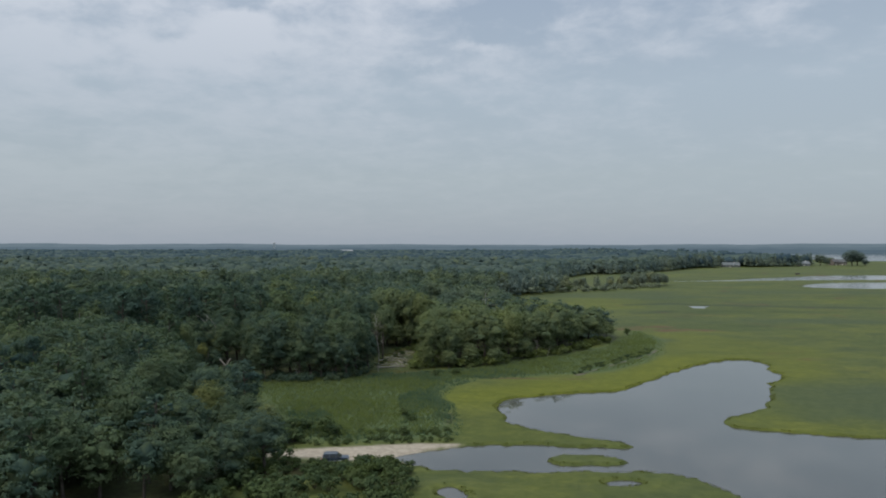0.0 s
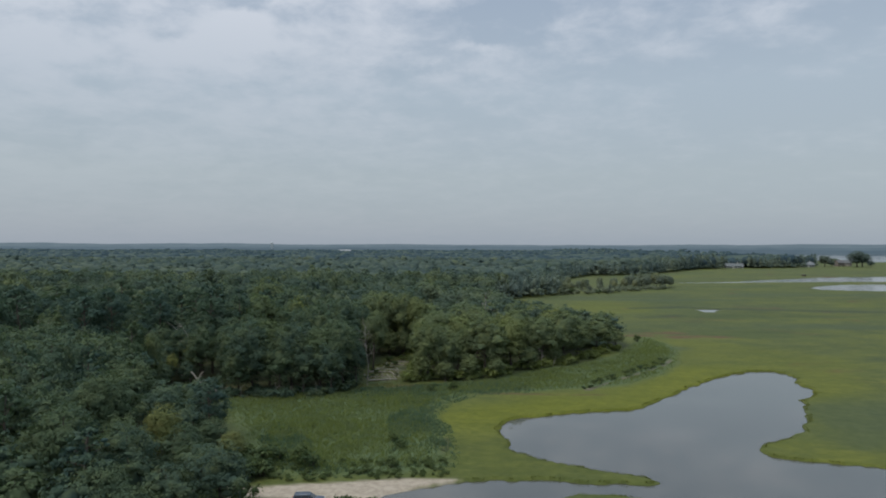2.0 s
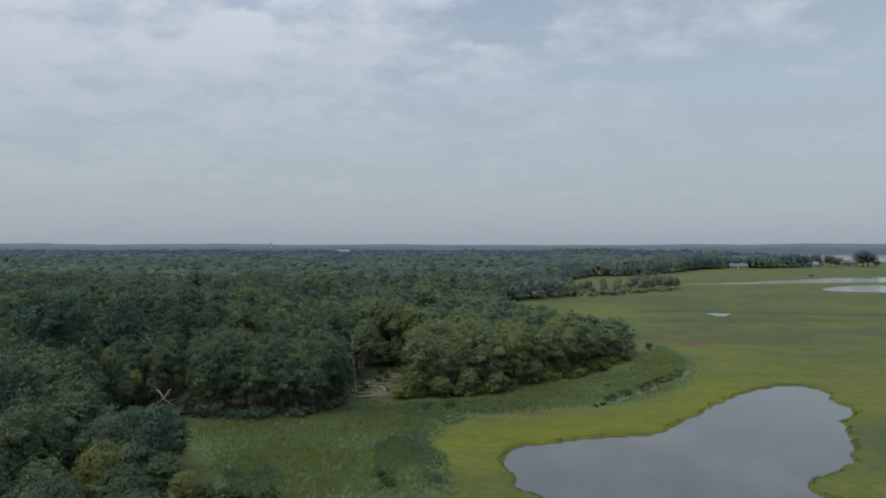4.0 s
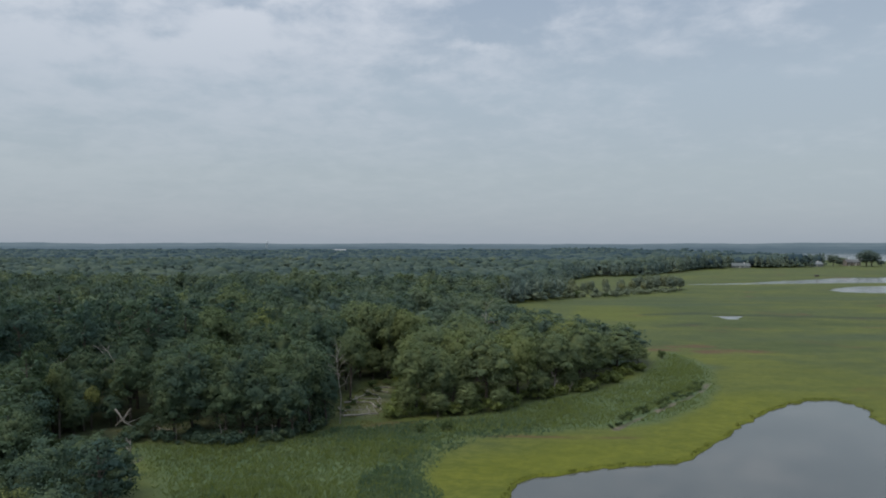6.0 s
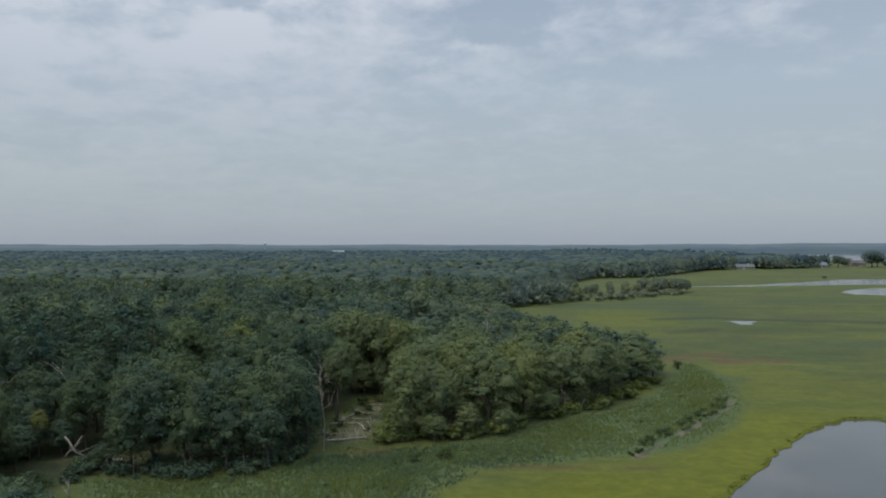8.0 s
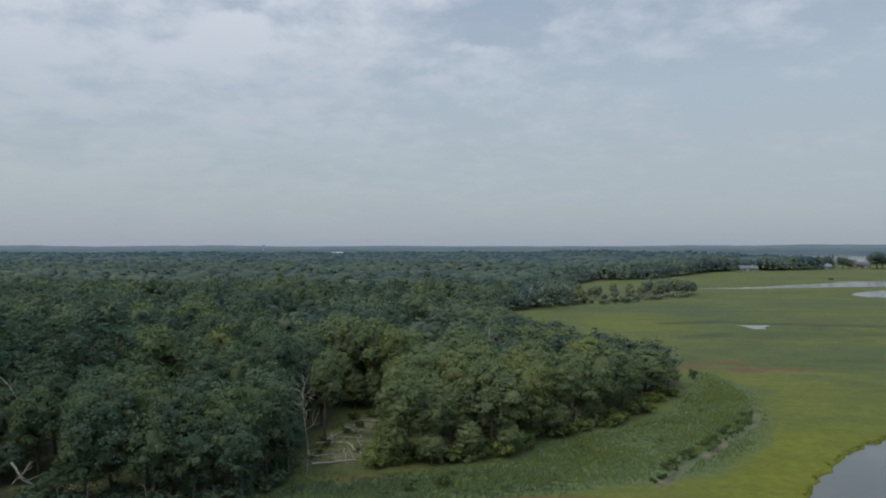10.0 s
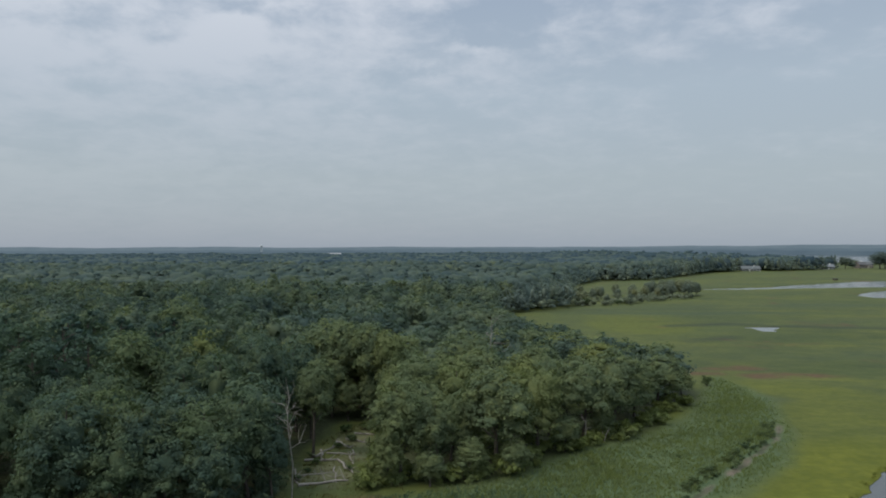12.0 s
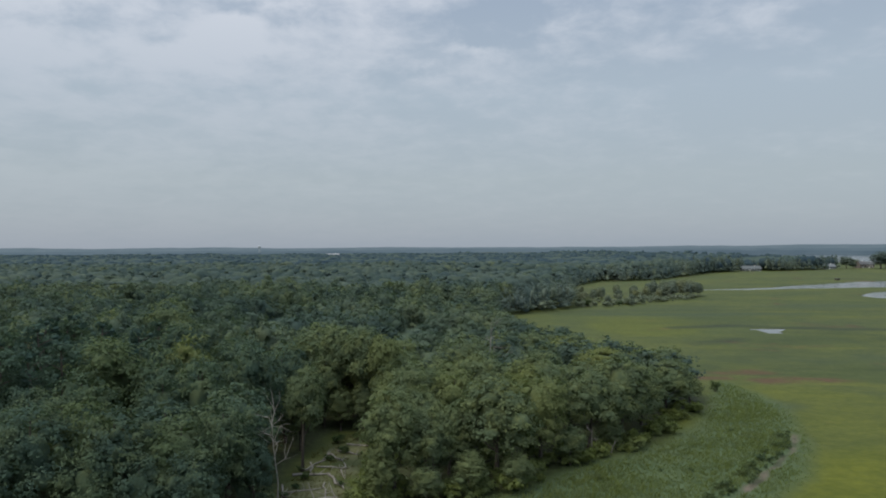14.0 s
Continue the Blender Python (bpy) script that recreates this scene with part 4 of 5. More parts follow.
grown_wood("middle_woods", "dense mixed green wood behind the marsh-edge trees", M_MID, 258, 480, 780, 9.8, 8, 510, 0.64, (14, 20), 900, 6.0, 0.68)
grown_wood("far_woods", "unbroken dark green wood stretching far back", M_FAR_HAZED, 480, 960, 2300, 12.0, 10, 0, 1.0, (12.5, 17.5), 950, 3.0, 1.05, (0.85, 1.45), east_gap=20.0)
grown_wood("wood_edge", "rounded green trees along the far wood's edge", M_EDGE_LIFTED, 425, 1150, 820, 6.5, 6, 180, 0.75, (10, 16), 960, 1.0, 0.5, (0.7, 1.2), 24.0, 170, (0.0, 0.62))
grown_wood("distant_woods", "distant blue-green wood beyond the marsh", M_DISTANT_HAZED, 960, 2200, 5200, 15.0, 1, 0, 1.0, (9.5, 15.5), 970, 5.0, 1.2, (0.75, 1.5))
grown_wood("edge_thicket", "low leafy thicket along the far wood's edge", M_EDGE_LIFTED, 430, 1150, 700, 5.5, 4, 70, 0.9, (3, 7), 980, -1.5, 0.7, (0.8, 1.3), 8.0, 240, (0.0, 0.62))
understory("middle_understory", "lower green foliage between the crowns of the wood", M_MID, 262, 480, 0.012, 0.62, 990)
understory("far_understory", "lower green foliage between far crowns", M_FAR_HAZED, 480, 960, 0.011, 0.76, 991)
understory("distant_understory", "lower blue-green foliage between distant crowns", M_DISTANT_HAZED, 960, 2300, 0.011, 0.76, 992)

# ---------------------------------------------------------------- reeds and grasses


def blades(name, label, mat, x, y, height, width, per, seed):
    """Many upright blades in tufts, one body."""
    r = np.random.default_rng(seed)
    x, y, height = np.repeat(x, per), np.repeat(y, per), np.repeat(height, per)
    n = len(x)
    x, y = x + r.normal(size=n) * 0.16, y + r.normal(size=n) * 0.16
    z = height_at(x, y)
    h = height * r.uniform(0.65, 1.15, n)
    a = r.uniform(0, 2 * np.pi, n)
    w = width * r.uniform(0.6, 1.3, n)
    lean = r.normal(size=(n, 2)) * 0.34 * h[:, None] + np.array([0.10, -0.05]) * h[:, None]
    ux, uy = np.cos(a) * w, np.sin(a) * w
    p0 = np.stack([x - ux, y - uy, z - 0.05], 1)
    p1 = np.stack([x + ux, y + uy, z - 0.05], 1)
    p2 = np.stack([x + 0.45 * lean[:, 0] + 0.7 * ux, y + 0.45 * lean[:, 1] + 0.7 * uy, z + 0.62 * h], 1)
    p3 = np.stack([x + lean[:, 0], y + lean[:, 1], z + h], 1)
    v = np.stack([p0, p1, p2, p3], 1).reshape(-1, 3)
    i = np.arange(n) * 4
    f = np.concatenate([np.stack([i, i + 1, i + 2], 1), np.stack([i, i + 2, i + 3], 1)])
    return tagged(link_mesh(name, v, f, mat), label, "reeds" if "reed" in name else "grass", kind="stuff")


def scatter(count, xr, yr, seed):
    r = np.random.default_rng(seed)
    return r.uniform(*xr, count), r.uniform(*yr, count)


x, y = scatter(150000, (-70, 82), (120, 302), 301)
keep = (signed_distance(x, y, REED_EDGE) + 1.5 * fbm(x, y, 0.12, 3, 21) < -0.4) & (signed_distance(x, y, SAND) > 0.6) & (water_at(x, y) > 0.4) & (line_distance(x, y, DITCH) > 1.0)
keep &= hash2(x * 7.3, y * 9.1, 3) < 0.02 + 0.98 * step01(-signed_distance(x, y, REED_EDGE), 0.5, 9)
x, y = x[keep][:30000], y[keep][:30000]
tall = (0.95 + 0.75 * fbm(x, y, 0.09, 3, 51) + 0.3 * step01(-x, 0, 30)) * (0.3 + 0.7 * step01(-signed_distance(x, y, REED_EDGE), 0, 7)) * 0.62
blades("reed_bed", "grey-green reeds in a dense bed along the wood", M_REED, x, y, tall, 0.060, 3, 303)

x, y = scatter(60000, (-40, 60), (126, 240), 309)
d = signed_distance(x, y, REED_EDGE) + 1.5 * fbm(x, y, 0.12, 3, 21)
keep = (d < -0.3) & (d > -13) & (hash2(x * 5.1, y * 8.7, 6) < step01(fbm(x, y, 0.10, 3, 23), -0.35, 0.35) * (1 - step01(x + 6 * fbm(x, y, 0.08, 2, 25), 0, 26)) * (1 - step01(y, 190, 206))) & (water_at(x, y) > 1.0) & (signed_distance(x, y, SAND) > 1.5) & (wood_at(x, y) > 3) & (line_distance(x, y, DITCH) > 1.0)
x, y, d = x[keep][:9000], y[keep][:9000], d[keep][:9000]
blades("reed_clumps", "taller blue-green reeds in uneven clumps", M_TALL_REED, x, y, (0.6 + 0.4 * fbm(x, y, 0.15, 2, 24)) * step01(-d, -1, 4), 0.085, 3, 311)

x, y = scatter(120000, (-8, 105), (98, 232), 305)
w = water_at(x, y)
keep = (w > 0.05) & (w < 0.75) & (fbm(x, y, 0.4, 2, 33) > -0.15) & (signed_distance(x, y, SAND) > 0.4)
x, y = x[keep][:5500], y[keep][:5500]
blades("shore_grass", "bright green cord grass fringing the creek banks", M_GRASS, x, y, np.full(len(x), 0.20), 0.05, 3, 307)

x, y = scatter(14000, (-72, 2), (184, 242), 315)
keep = np.minimum(np.minimum(signed_distance(x, y, GLADE), signed_distance(x, y, GLADE_E)), signed_distance(x, y, GLADE_W)) + 1.2 * fbm(x, y, 0.2, 2, 44) < 0.5
keep |= (y > 191) & (y < 205) & (x > -35) & (x < -10)
keep &= fbm(x, y, 0.35, 2, 45) > -0.15
x, y = x[keep], y[keep]
blades("clearing_grass", "dry olive grass and brush between fallen logs", M_DRY, x, y, 0.35 + 0.25 * fbm(x, y, 0.3, 2, 46), 0.05, 3, 317)

# ---------------------------------------------------------------- shrubs


def shrub_model(seed, leaves=540):
    """A bush one metre high with several stems."""
    r = np.random.default_rng(seed)
    lobes, wood = [((0, 0, 0.5), (0.42, 0.42, 0.36))], []
    for k in range(9):
        a = k * 2.399 + r.uniform(-0.4, 0.4)
        rad = r.uniform(0.25, 0.55)
        c = np.array([math.cos(a) * rad, math.sin(a) * rad, r.uniform(0.28, 0.82)])
        q = r.uniform(0.18, 0.30)
        lobes.append((tuple(c), (q, q, q * 0.8)))
        if k % 2 == 0:
            wood.append(tube([(0.03 * math.cos(a), 0.03 * math.sin(a), -0.06), c * 0.5, c], [0.022, 0.016, 0.006], 5))
    root = new("shrub")
    v, f = merge(wood)
    link_mesh("stems", v, f, M_BARK, root, smooth=True)
    v, f = merge([tufts(lobes, leaves // 12, 12, 0.10, 0.13, r, 0.4, 0.3), lobe_cores(lobes, r, 0.52)])
    link_mesh("foliage", v, f, M_SHRUB, root)
    return root


SHRUBS = [shrub_model(500 + i) for i in range(5)]
shrub_used = set()


def shrub(x, y, h, wide=1.3, label="rounded green shrub at the marsh edge"):
    k = int(rng.integers(len(SHRUBS)))
    m = Matrix.LocRotScale((x, y, ground_z(x, y) - 0.03), Euler((0, 0, rng.uniform(0, 6.28))), (h * wide, h * wide * rng.uniform(0.8, 1.1), h))
    if k in shrub_used:
        ob = copy_thing(SHRUBS[k], m @ Matrix.Diagonal((*(1 / v for v in SHRUBS[k].scale), 1)))
    else:
        shrub_used.add(k)
        ob = SHRUBS[k]
        ob.matrix_basis = m
    return tagged(ob, label, "shrub", "shrubs of the marsh")


def shrub_patch(count, xr, yr, hs, label, test=None):
    made = tries = 0
    while made < count and tries < 40 * count:
        tries += 1
        x, y = rng.uniform(*xr), rng.uniform(*yr)
        xa, ya = np.array([x]), np.array([y])
        if water_at(xa, ya)[0] < 1.2 or signed_distance(xa, ya, SAND)[0] < 1.2 or (test and not test(xa, ya)):
            continue
        shrub(x, y, rng.uniform(*hs), rng.uniform(0.8, 1.15), label)
        made += 1


def undergrowth(count, xr, yr, hs, test, seed, mat=None, label="leafy green undergrowth below the wood's edge"):
    """Brush below the trees, one body of many small bushes."""
    r = np.random.default_rng(seed)
    shapes = []
    for i in range(4):
        lobes = [((0, 0, 0.45), (0.4, 0.4, 0.35))]
        for k in range(6):
            a = k * 2.399 + r.uniform(-0.4, 0.4)
            rad, q = r.uniform(0.25, 0.6), r.uniform(0.18, 0.3)
            lobes.append(((math.cos(a) * rad, math.sin(a) * rad, r.uniform(0.25, 0.8)), (q, q, q * 0.8)))
        shapes.append(merge([tufts(lobes, 34, 11, 0.13, 0.16, r, 0.4, 0.3), lobe_cores(lobes, r, 0.5)]))
    pieces, tries = [], 0
    while len(pieces) < count and tries < 60 * count:
        tries += 1
        x, y = r.uniform(*xr), r.uniform(*yr)
        xa, ya = np.array([x]), np.array([y])
        if water_at(xa, ya)[0] < 1.2 or not test(xa, ya):
            continue
        v, f = shapes[int(r.integers(4))]
        h, a = r.uniform(*hs), r.uniform(0, 6.28)
        ca, sa = math.cos(a) * h, math.sin(a) * h
        pieces.append((np.stack([v[:, 0] * ca - v[:, 1] * sa + x, v[:, 0] * sa + v[:, 1] * ca + y, v[:, 2] * h + ground_z(x, y)], 1), f))
    v, f = merge(pieces)
    tagged(link_mesh("undergrowth", v, f, mat or M_SHRUB), label, "undergrowth", kind="stuff")


undergrowth(190, (62, 176), (504, 612), (1.6, 4.6), lambda a, b: signed_distance(a, b, SCRUB)[0] < 0 and fbm(a, b, 0.06, 2, 61)[0] > -0.12, 813, M_GROVE_HAZED, "open scrub of small grey-green trees on the marsh")
# between track and camera, north of the track, under the wood's edge, along the ditch
shrub_patch(66, (-40, -8), (93, 109.5), (0.9, 3.6), "tall leafy green shrub beside the sandy track")
shrub_patch(62, (-40, -9), (110.5, 116.6), (0.8, 2.3), "low green shrub beside the sandy track", lambda a, b: not (-27 < a[0] < -18.5 and b[0] > 112))
shrub_patch(40, (-45, -32), (117, 138), (1.6, 3.2), "leafy shrub between the oaks and the reeds")
undergrowth(150, (-40, -3), (126, 137), (0.4, 0.95), lambda a, b: signed_distance(a, b, SAND)[0] > 0.7, 815, None, "low tangled shrubs along the sandy track")
shrub_patch(10, (-34, -3), (128, 134), (0.4, 0.8), "low green shrub at the edge of the reeds")
for x, y, h in [(-28, 134.5, 2.6), (-26, 132.5, 2.0), (-12.5, 133.5, 1.6), (-14, 148, 1.5), (-12, 144, 1.4), (-3.5, 193, 1.8), (-9, 191, 1.6), (-12, 114, 1.8), (-16, 111, 1.8)]:
    shrub(x, y, 1.3 * h, 0.9, "dark green shrub standing in the reeds")
undergrowth(90, (-66, -28), (178, 204), (0.9, 2.8), lambda a, b: -4.5 < wood_at(a, b)[0] < 1.2 and signed_distance(a, b, GLADE)[0] > 1, 811, M_OAK)
undergrowth(120, (-20, 54), (200, 272), (1.0, 3.0), lambda a, b: -3.5 < wood_at(a, b)[0] < 1.8 and signed_distance(a, b, GLADE)[0] > 1, 816, M_BRUSH)
undergrowth(64, (30, 68), (196, 244), (0.35, 0.8), lambda a, b: line_distance(a + 1.0, b - 0.8, DITCH)[0] < 0.6, 817, None, "dark brush along the bank of the muddy ditch")
undergrowth(50, (-22, 30), (203, 232), (1.0, 2.6), lambda a, b: wood_at(a, b)[0] < 1.5 and signed_distance(a, b, GLADE)[0] > 0.5, 812, M_BRUSH)
shrub_patch(30, (-84, -60), (164, 177), (1.4, 2.8), "green shrub under trees beside the reeds", lambda a, b: wood_at(a, b)[0] < 1)
for k, (x, y) in enumerate([(34.5, 202.5), (35.6, 203.8), (36.8, 205.2), (39.6, 209.6), (41.2, 210.6), (42.6, 211.8), (46.2, 216), (47.4, 217.4), (48.8, 219.6), (50.2, 221.4), (52.6, 223.6), (55.4, 228.2), (58.6, 231), (59.6, 232.2), (62.4, 237.6)]):
    shrub(x - 0.5, y + 0.3, (1.15, 0.85, 1.25, 0.95)[k % 4], 1.2, "dark low shrub lining the muddy ditch")
shrub_patch(16, (-45, 60), (150, 262), (0.4, 0.8), "low dark green bush among the reeds", lambda a, b: signed_distance(a, b, REED_EDGE)[0] < -3 and wood_at(a, b)[0] > 2)
for x, y, h in [(-28, 205, 0.9), (-27, 209, 0.7), (-26.5, 213, 1.0), (-28.3, 217, 0.8), (-24.5, 222.5, 0.9), (-22.5, 227, 1.1), (-20.2, 210.5, 0.7), (-25, 233, 1.4), (-21, 235, 1.5)]:
    shrub(x, y, 1.3 * h, 1.1, "low dark brush among fallen logs")
for x, y, h in [(-25.6, 113.6, 1.0), (-24.1, 113.2, 1.15), (-22.6, 113.5, 1.0), (-21, 113.2, 1.1), (-19.4, 113.6, 1.0), (-18.2, 113, 1.2), (-23.3, 111.8, 1.2), (-20.2, 111.6, 1.3), (-26.4, 112, 1.3), (-25.8, 115.3, 1.15), (-24.5, 115, 0.95), (-23.2, 114.9, 0.8), (-21.8, 115.1, 0.75), (-20.6, 115.4, 0.9)]:
    shrub(x, y, 1.35 * h, 1.15, "low green shrub in front of the parked car")
shrub(65, 279, 3.0, 0.75, "single dark round bush on the open marsh")
for x, y, h in [(76, 516, 4.2), (97, 520, 3.2)]:
    shrub(x, y, 1.2 * h, 0.8, "dark bush at the edge of the far grove")

# ---------------------------------------------------------------- dead wood


def dead_tree(x, y, h, seed, label, lean=0.08, branches=7, girth=0.016):
    r = np.random.default_rng(seed)
    root = new("dead_tree")
    root.location = (x, y, ground_z(x, y))
    d = np.array([math.cos(seed), math.sin(seed), 0]) * lean * h
    knee = r.normal(size=3) * 0.02 * h
    pts = [np.array([0, 0, -0.3]), d * 0.3 + knee + np.array([0, 0, 0.35 * h]), d * 0.7 + np.array([0, 0, 0.7 * h]), d + np.array([0, 0, h])]
    v, f = tube(pts, np.array([1.0, 0.8, 0.5, 0.15]) * girth * h, 7)
    link_mesh("trunk", v, f, M_DEAD, root, smooth=True)
    for k in range(branches):
        t = r.uniform(0.4, 0.92)
        b = d * t + np.array([0, 0, t * h])
        a = k * 2.399 + r.uniform(-0.5, 0.5)
        ln = h * r.uniform(0.10, 0.34)
        tip = b + np.array([math.cos(a), math.sin(a), r.uniform(0.2, 1.0)]) * ln
        half = 0.5 * (b + tip) + r.normal(size=3) * 0.16 * ln
        limb = [tube([b, half, tip], np.array([0.45, 0.3, 0.1]) * girth * h, 5)]
        for s in (-1, 1):
            end = half + (tip - half) * r.uniform(0.5, 1.0) + s * np.array([-math.sin(a), math.cos(a), r.uniform(0, 0.8)]) * ln * r.uniform(0.15, 0.4)
            limb.append(tube([half, 0.5 * (half + end) + r.normal(size=3) * 0.05 * ln, end], np.array([0.22, 0.15, 0.06]) * girth * h, 4))
        v, f = merge(limb)
        link_mesh("branch", v, f, M_DEAD, root, smooth=True)
    return tagged(root, label, "dead tree", "dead trees")


dead_tree(-88, 197, 12.5, 1, "bleached bare dead tree above lower trees", 0.05)
dead_tree(-53.3, 161, 7, 2, "pale leafless dead tree standing in reeds", 0.12, 6, 0.022)
dead_tree(-73.3, 194, 13.8, 9, "bleached forked dead tree above green crowns", 0.06, 6, 0.009)
dead_tree(-26.6, 197, 15.5, 3, "tall bleached dead tree with forked branches", 0.05, 9, 0.0075)
dead_tree(-79, 202, 14, 4, "bare grey dead tree with spread branches", 0.1, 8, 0.012)
dead_tree(22.5, 224.5, 5.5, 5, "short white dead stem at the wood's edge", 0.03, 3, 0.02)
dead_tree(26, 226, 3.6, 6, "leaning grey dead stem at the wood's edge", 0.35, 2, 0.02)
dead_tree(6, 272, 18, 7, "thin bleached dead tree among green crowns", 0.04, 6, 0.011)
dead_tree(-115, 194, 16, 8, "white dead treetop above the canopy", 0.05, 4, 0.013)
for x, y, h, s in [(-56, 183.5, 4.2, 21), (-60.5, 184, 3.4, 22), (-47, 183.5, 4.5, 23), (-37.5, 184.5, 3.6, 24), (-43, 182, 3.0, 25)]:
    dead_tree(x, y, h, s, "thin grey dead stem at the reed edge", 0.12, 2, 0.018)


def fallen_log(a, b, girth, seed, label="bleached fallen trunk lying in the clearing", za=None, zb=None):
    r = np.random.default_rng(seed)
    root = new("fallen_log")
    az = ground_z(*a) + girth * 0.8 if za is None else za
    bz = ground_z(*b) + girth * 0.6 if zb is None else zb
    p, q = np.array([*a, az]), np.array([*b, bz])
    root.location = p
    pts = [p * 0 + (q - p) * t + np.append(r.normal(size=2) * 0.055 * np.linalg.norm(q - p) * math.sin(t * 3.14), 0) for t in np.linspace(0, 1, 5)]
    v, f = tube(pts, np.array([1, 0.92, 0.8, 0.65, 0.4]) * girth, 8)
    link_mesh("trunk", v, f, M_DEAD, root, smooth=True)
    for k in range(3):
        t = r.uniform(0.45, 0.95)
        b0 = (q - p) * t
        d = r.normal(size=3); d[2] = abs(d[2]) * 0.8
        d = d / np.linalg.norm(d) * r.uniform(0.9, 2.8)
        v, f = tube([b0, b0 + d * 0.5, b0 + d + np.array([0, 0, 0.1])], np.array([0.4, 0.3, 0.1]) * girth, 5)
        link_mesh("branch_stub", v, f, M_DEAD, root, smooth=True)
    return tagged(root, label, "log", "fallen logs")


for k, (ax, ay, bx, by, g) in enumerate([(-27, 202.5, -19.5, 205, 0.26), (-23, 215, -19.3, 208.5, 0.22), (-29, 214.5, -23, 215.5, 0.24), (-29.5, 210, -27, 203, 0.2), (-25.5, 226, -22, 222, 0.22),
                                         (-27.5, 217, -25, 224.5, 0.18), (-27.5, 221, -26, 215.5, 0.16), (-23, 211.5, -21.2, 204, 0.14), (-24, 228, -19.5, 225.5, 0.2), (-23, 232, -18.5, 231, 0.18),
                                         (-26, 219, -20.5, 218.5, 0.16), (-21.5, 221, -20, 213, 0.14), (-28, 207, -23, 209, 0.13)]):
    fallen_log((ax, ay), (bx, by), g, 600 + k)
fallen_log((-70, 187), (-66.3, 186.6), 0.2, 640, "crossed bleached dead trunk at the wood's edge", 5.4, 2.2)
fallen_log((-67, 187.4), (-70.1, 187.3), 0.2, 641, "crossed bleached dead trunk at the wood's edge", 5.4, 1.9)
fallen_log((-66.5, 188.4), (-60, 190), 0.2, 642, "long pale log lying on bare ground")
fallen_log((-8, 211), (-4, 212), 0.22, 643, "pale log lying in a grassy gap")

# ---------------------------------------------------------------- parked vehicle


def box(bm, lo, hi):
    vs = [bm.verts.new((x, y, z)) for z in (lo[2], hi[2]) for y in (lo[1], hi[1]) for x in (lo[0], hi[0])]
    for q in ((0, 2, 3, 1), (4, 5, 7, 6), (0, 1, 5, 4), (2, 6, 7, 3), (0, 4, 6, 2), (1, 3, 7, 5)):
        bm.faces.new([vs[i] for i in q])
    return vs


def prism(profile, y0, y1, tuck=0.0, bevel=0.04):
    """A side outline (x, z) drawn across from y0 to y1; corners above the belt lean in by tuck."""
    bm = bmesh.new()
    top = max(z for _, z in profile)
    low = min(z for _, z in profile)
    rings = []
    for y, s in ((y0, 1), (y1, -1)):
        rings.append([bm.verts.new((x, y + s * tuck * (z - low) / (top - low), z)) for x, z in profile])
    n = len(profile)
    for i in range(n):
        k = (i + 1) % n
        bm.faces.new((rings[0][i], rings[0][k], rings[1][k], rings[1][i]))
    bm.faces.new(rings[0][::-1])
    bm.faces.new(rings[1])
    bmesh.ops.recalc_face_normals(bm, faces=bm.faces)
    if bevel:
        bmesh.ops.bevel(bm, geom=bm.edges[:], offset=bevel, segments=2, affect="EDGES", clamp_overlap=True)
    return bm


def disc_wheel(radius, width, seg=20):
    bm = bmesh.new()
    bmesh.ops.create_cone(bm, cap_ends=True, segments=seg, radius1=radius, radius2=radius, depth=width, matrix=Matrix.Rotation(math.pi / 2, 4, "X"))
    bmesh.ops.bevel(bm, geom=bm.edges[:], offset=0.03, segments=1, affect="EDGES", clamp_overlap=True)
    return bm


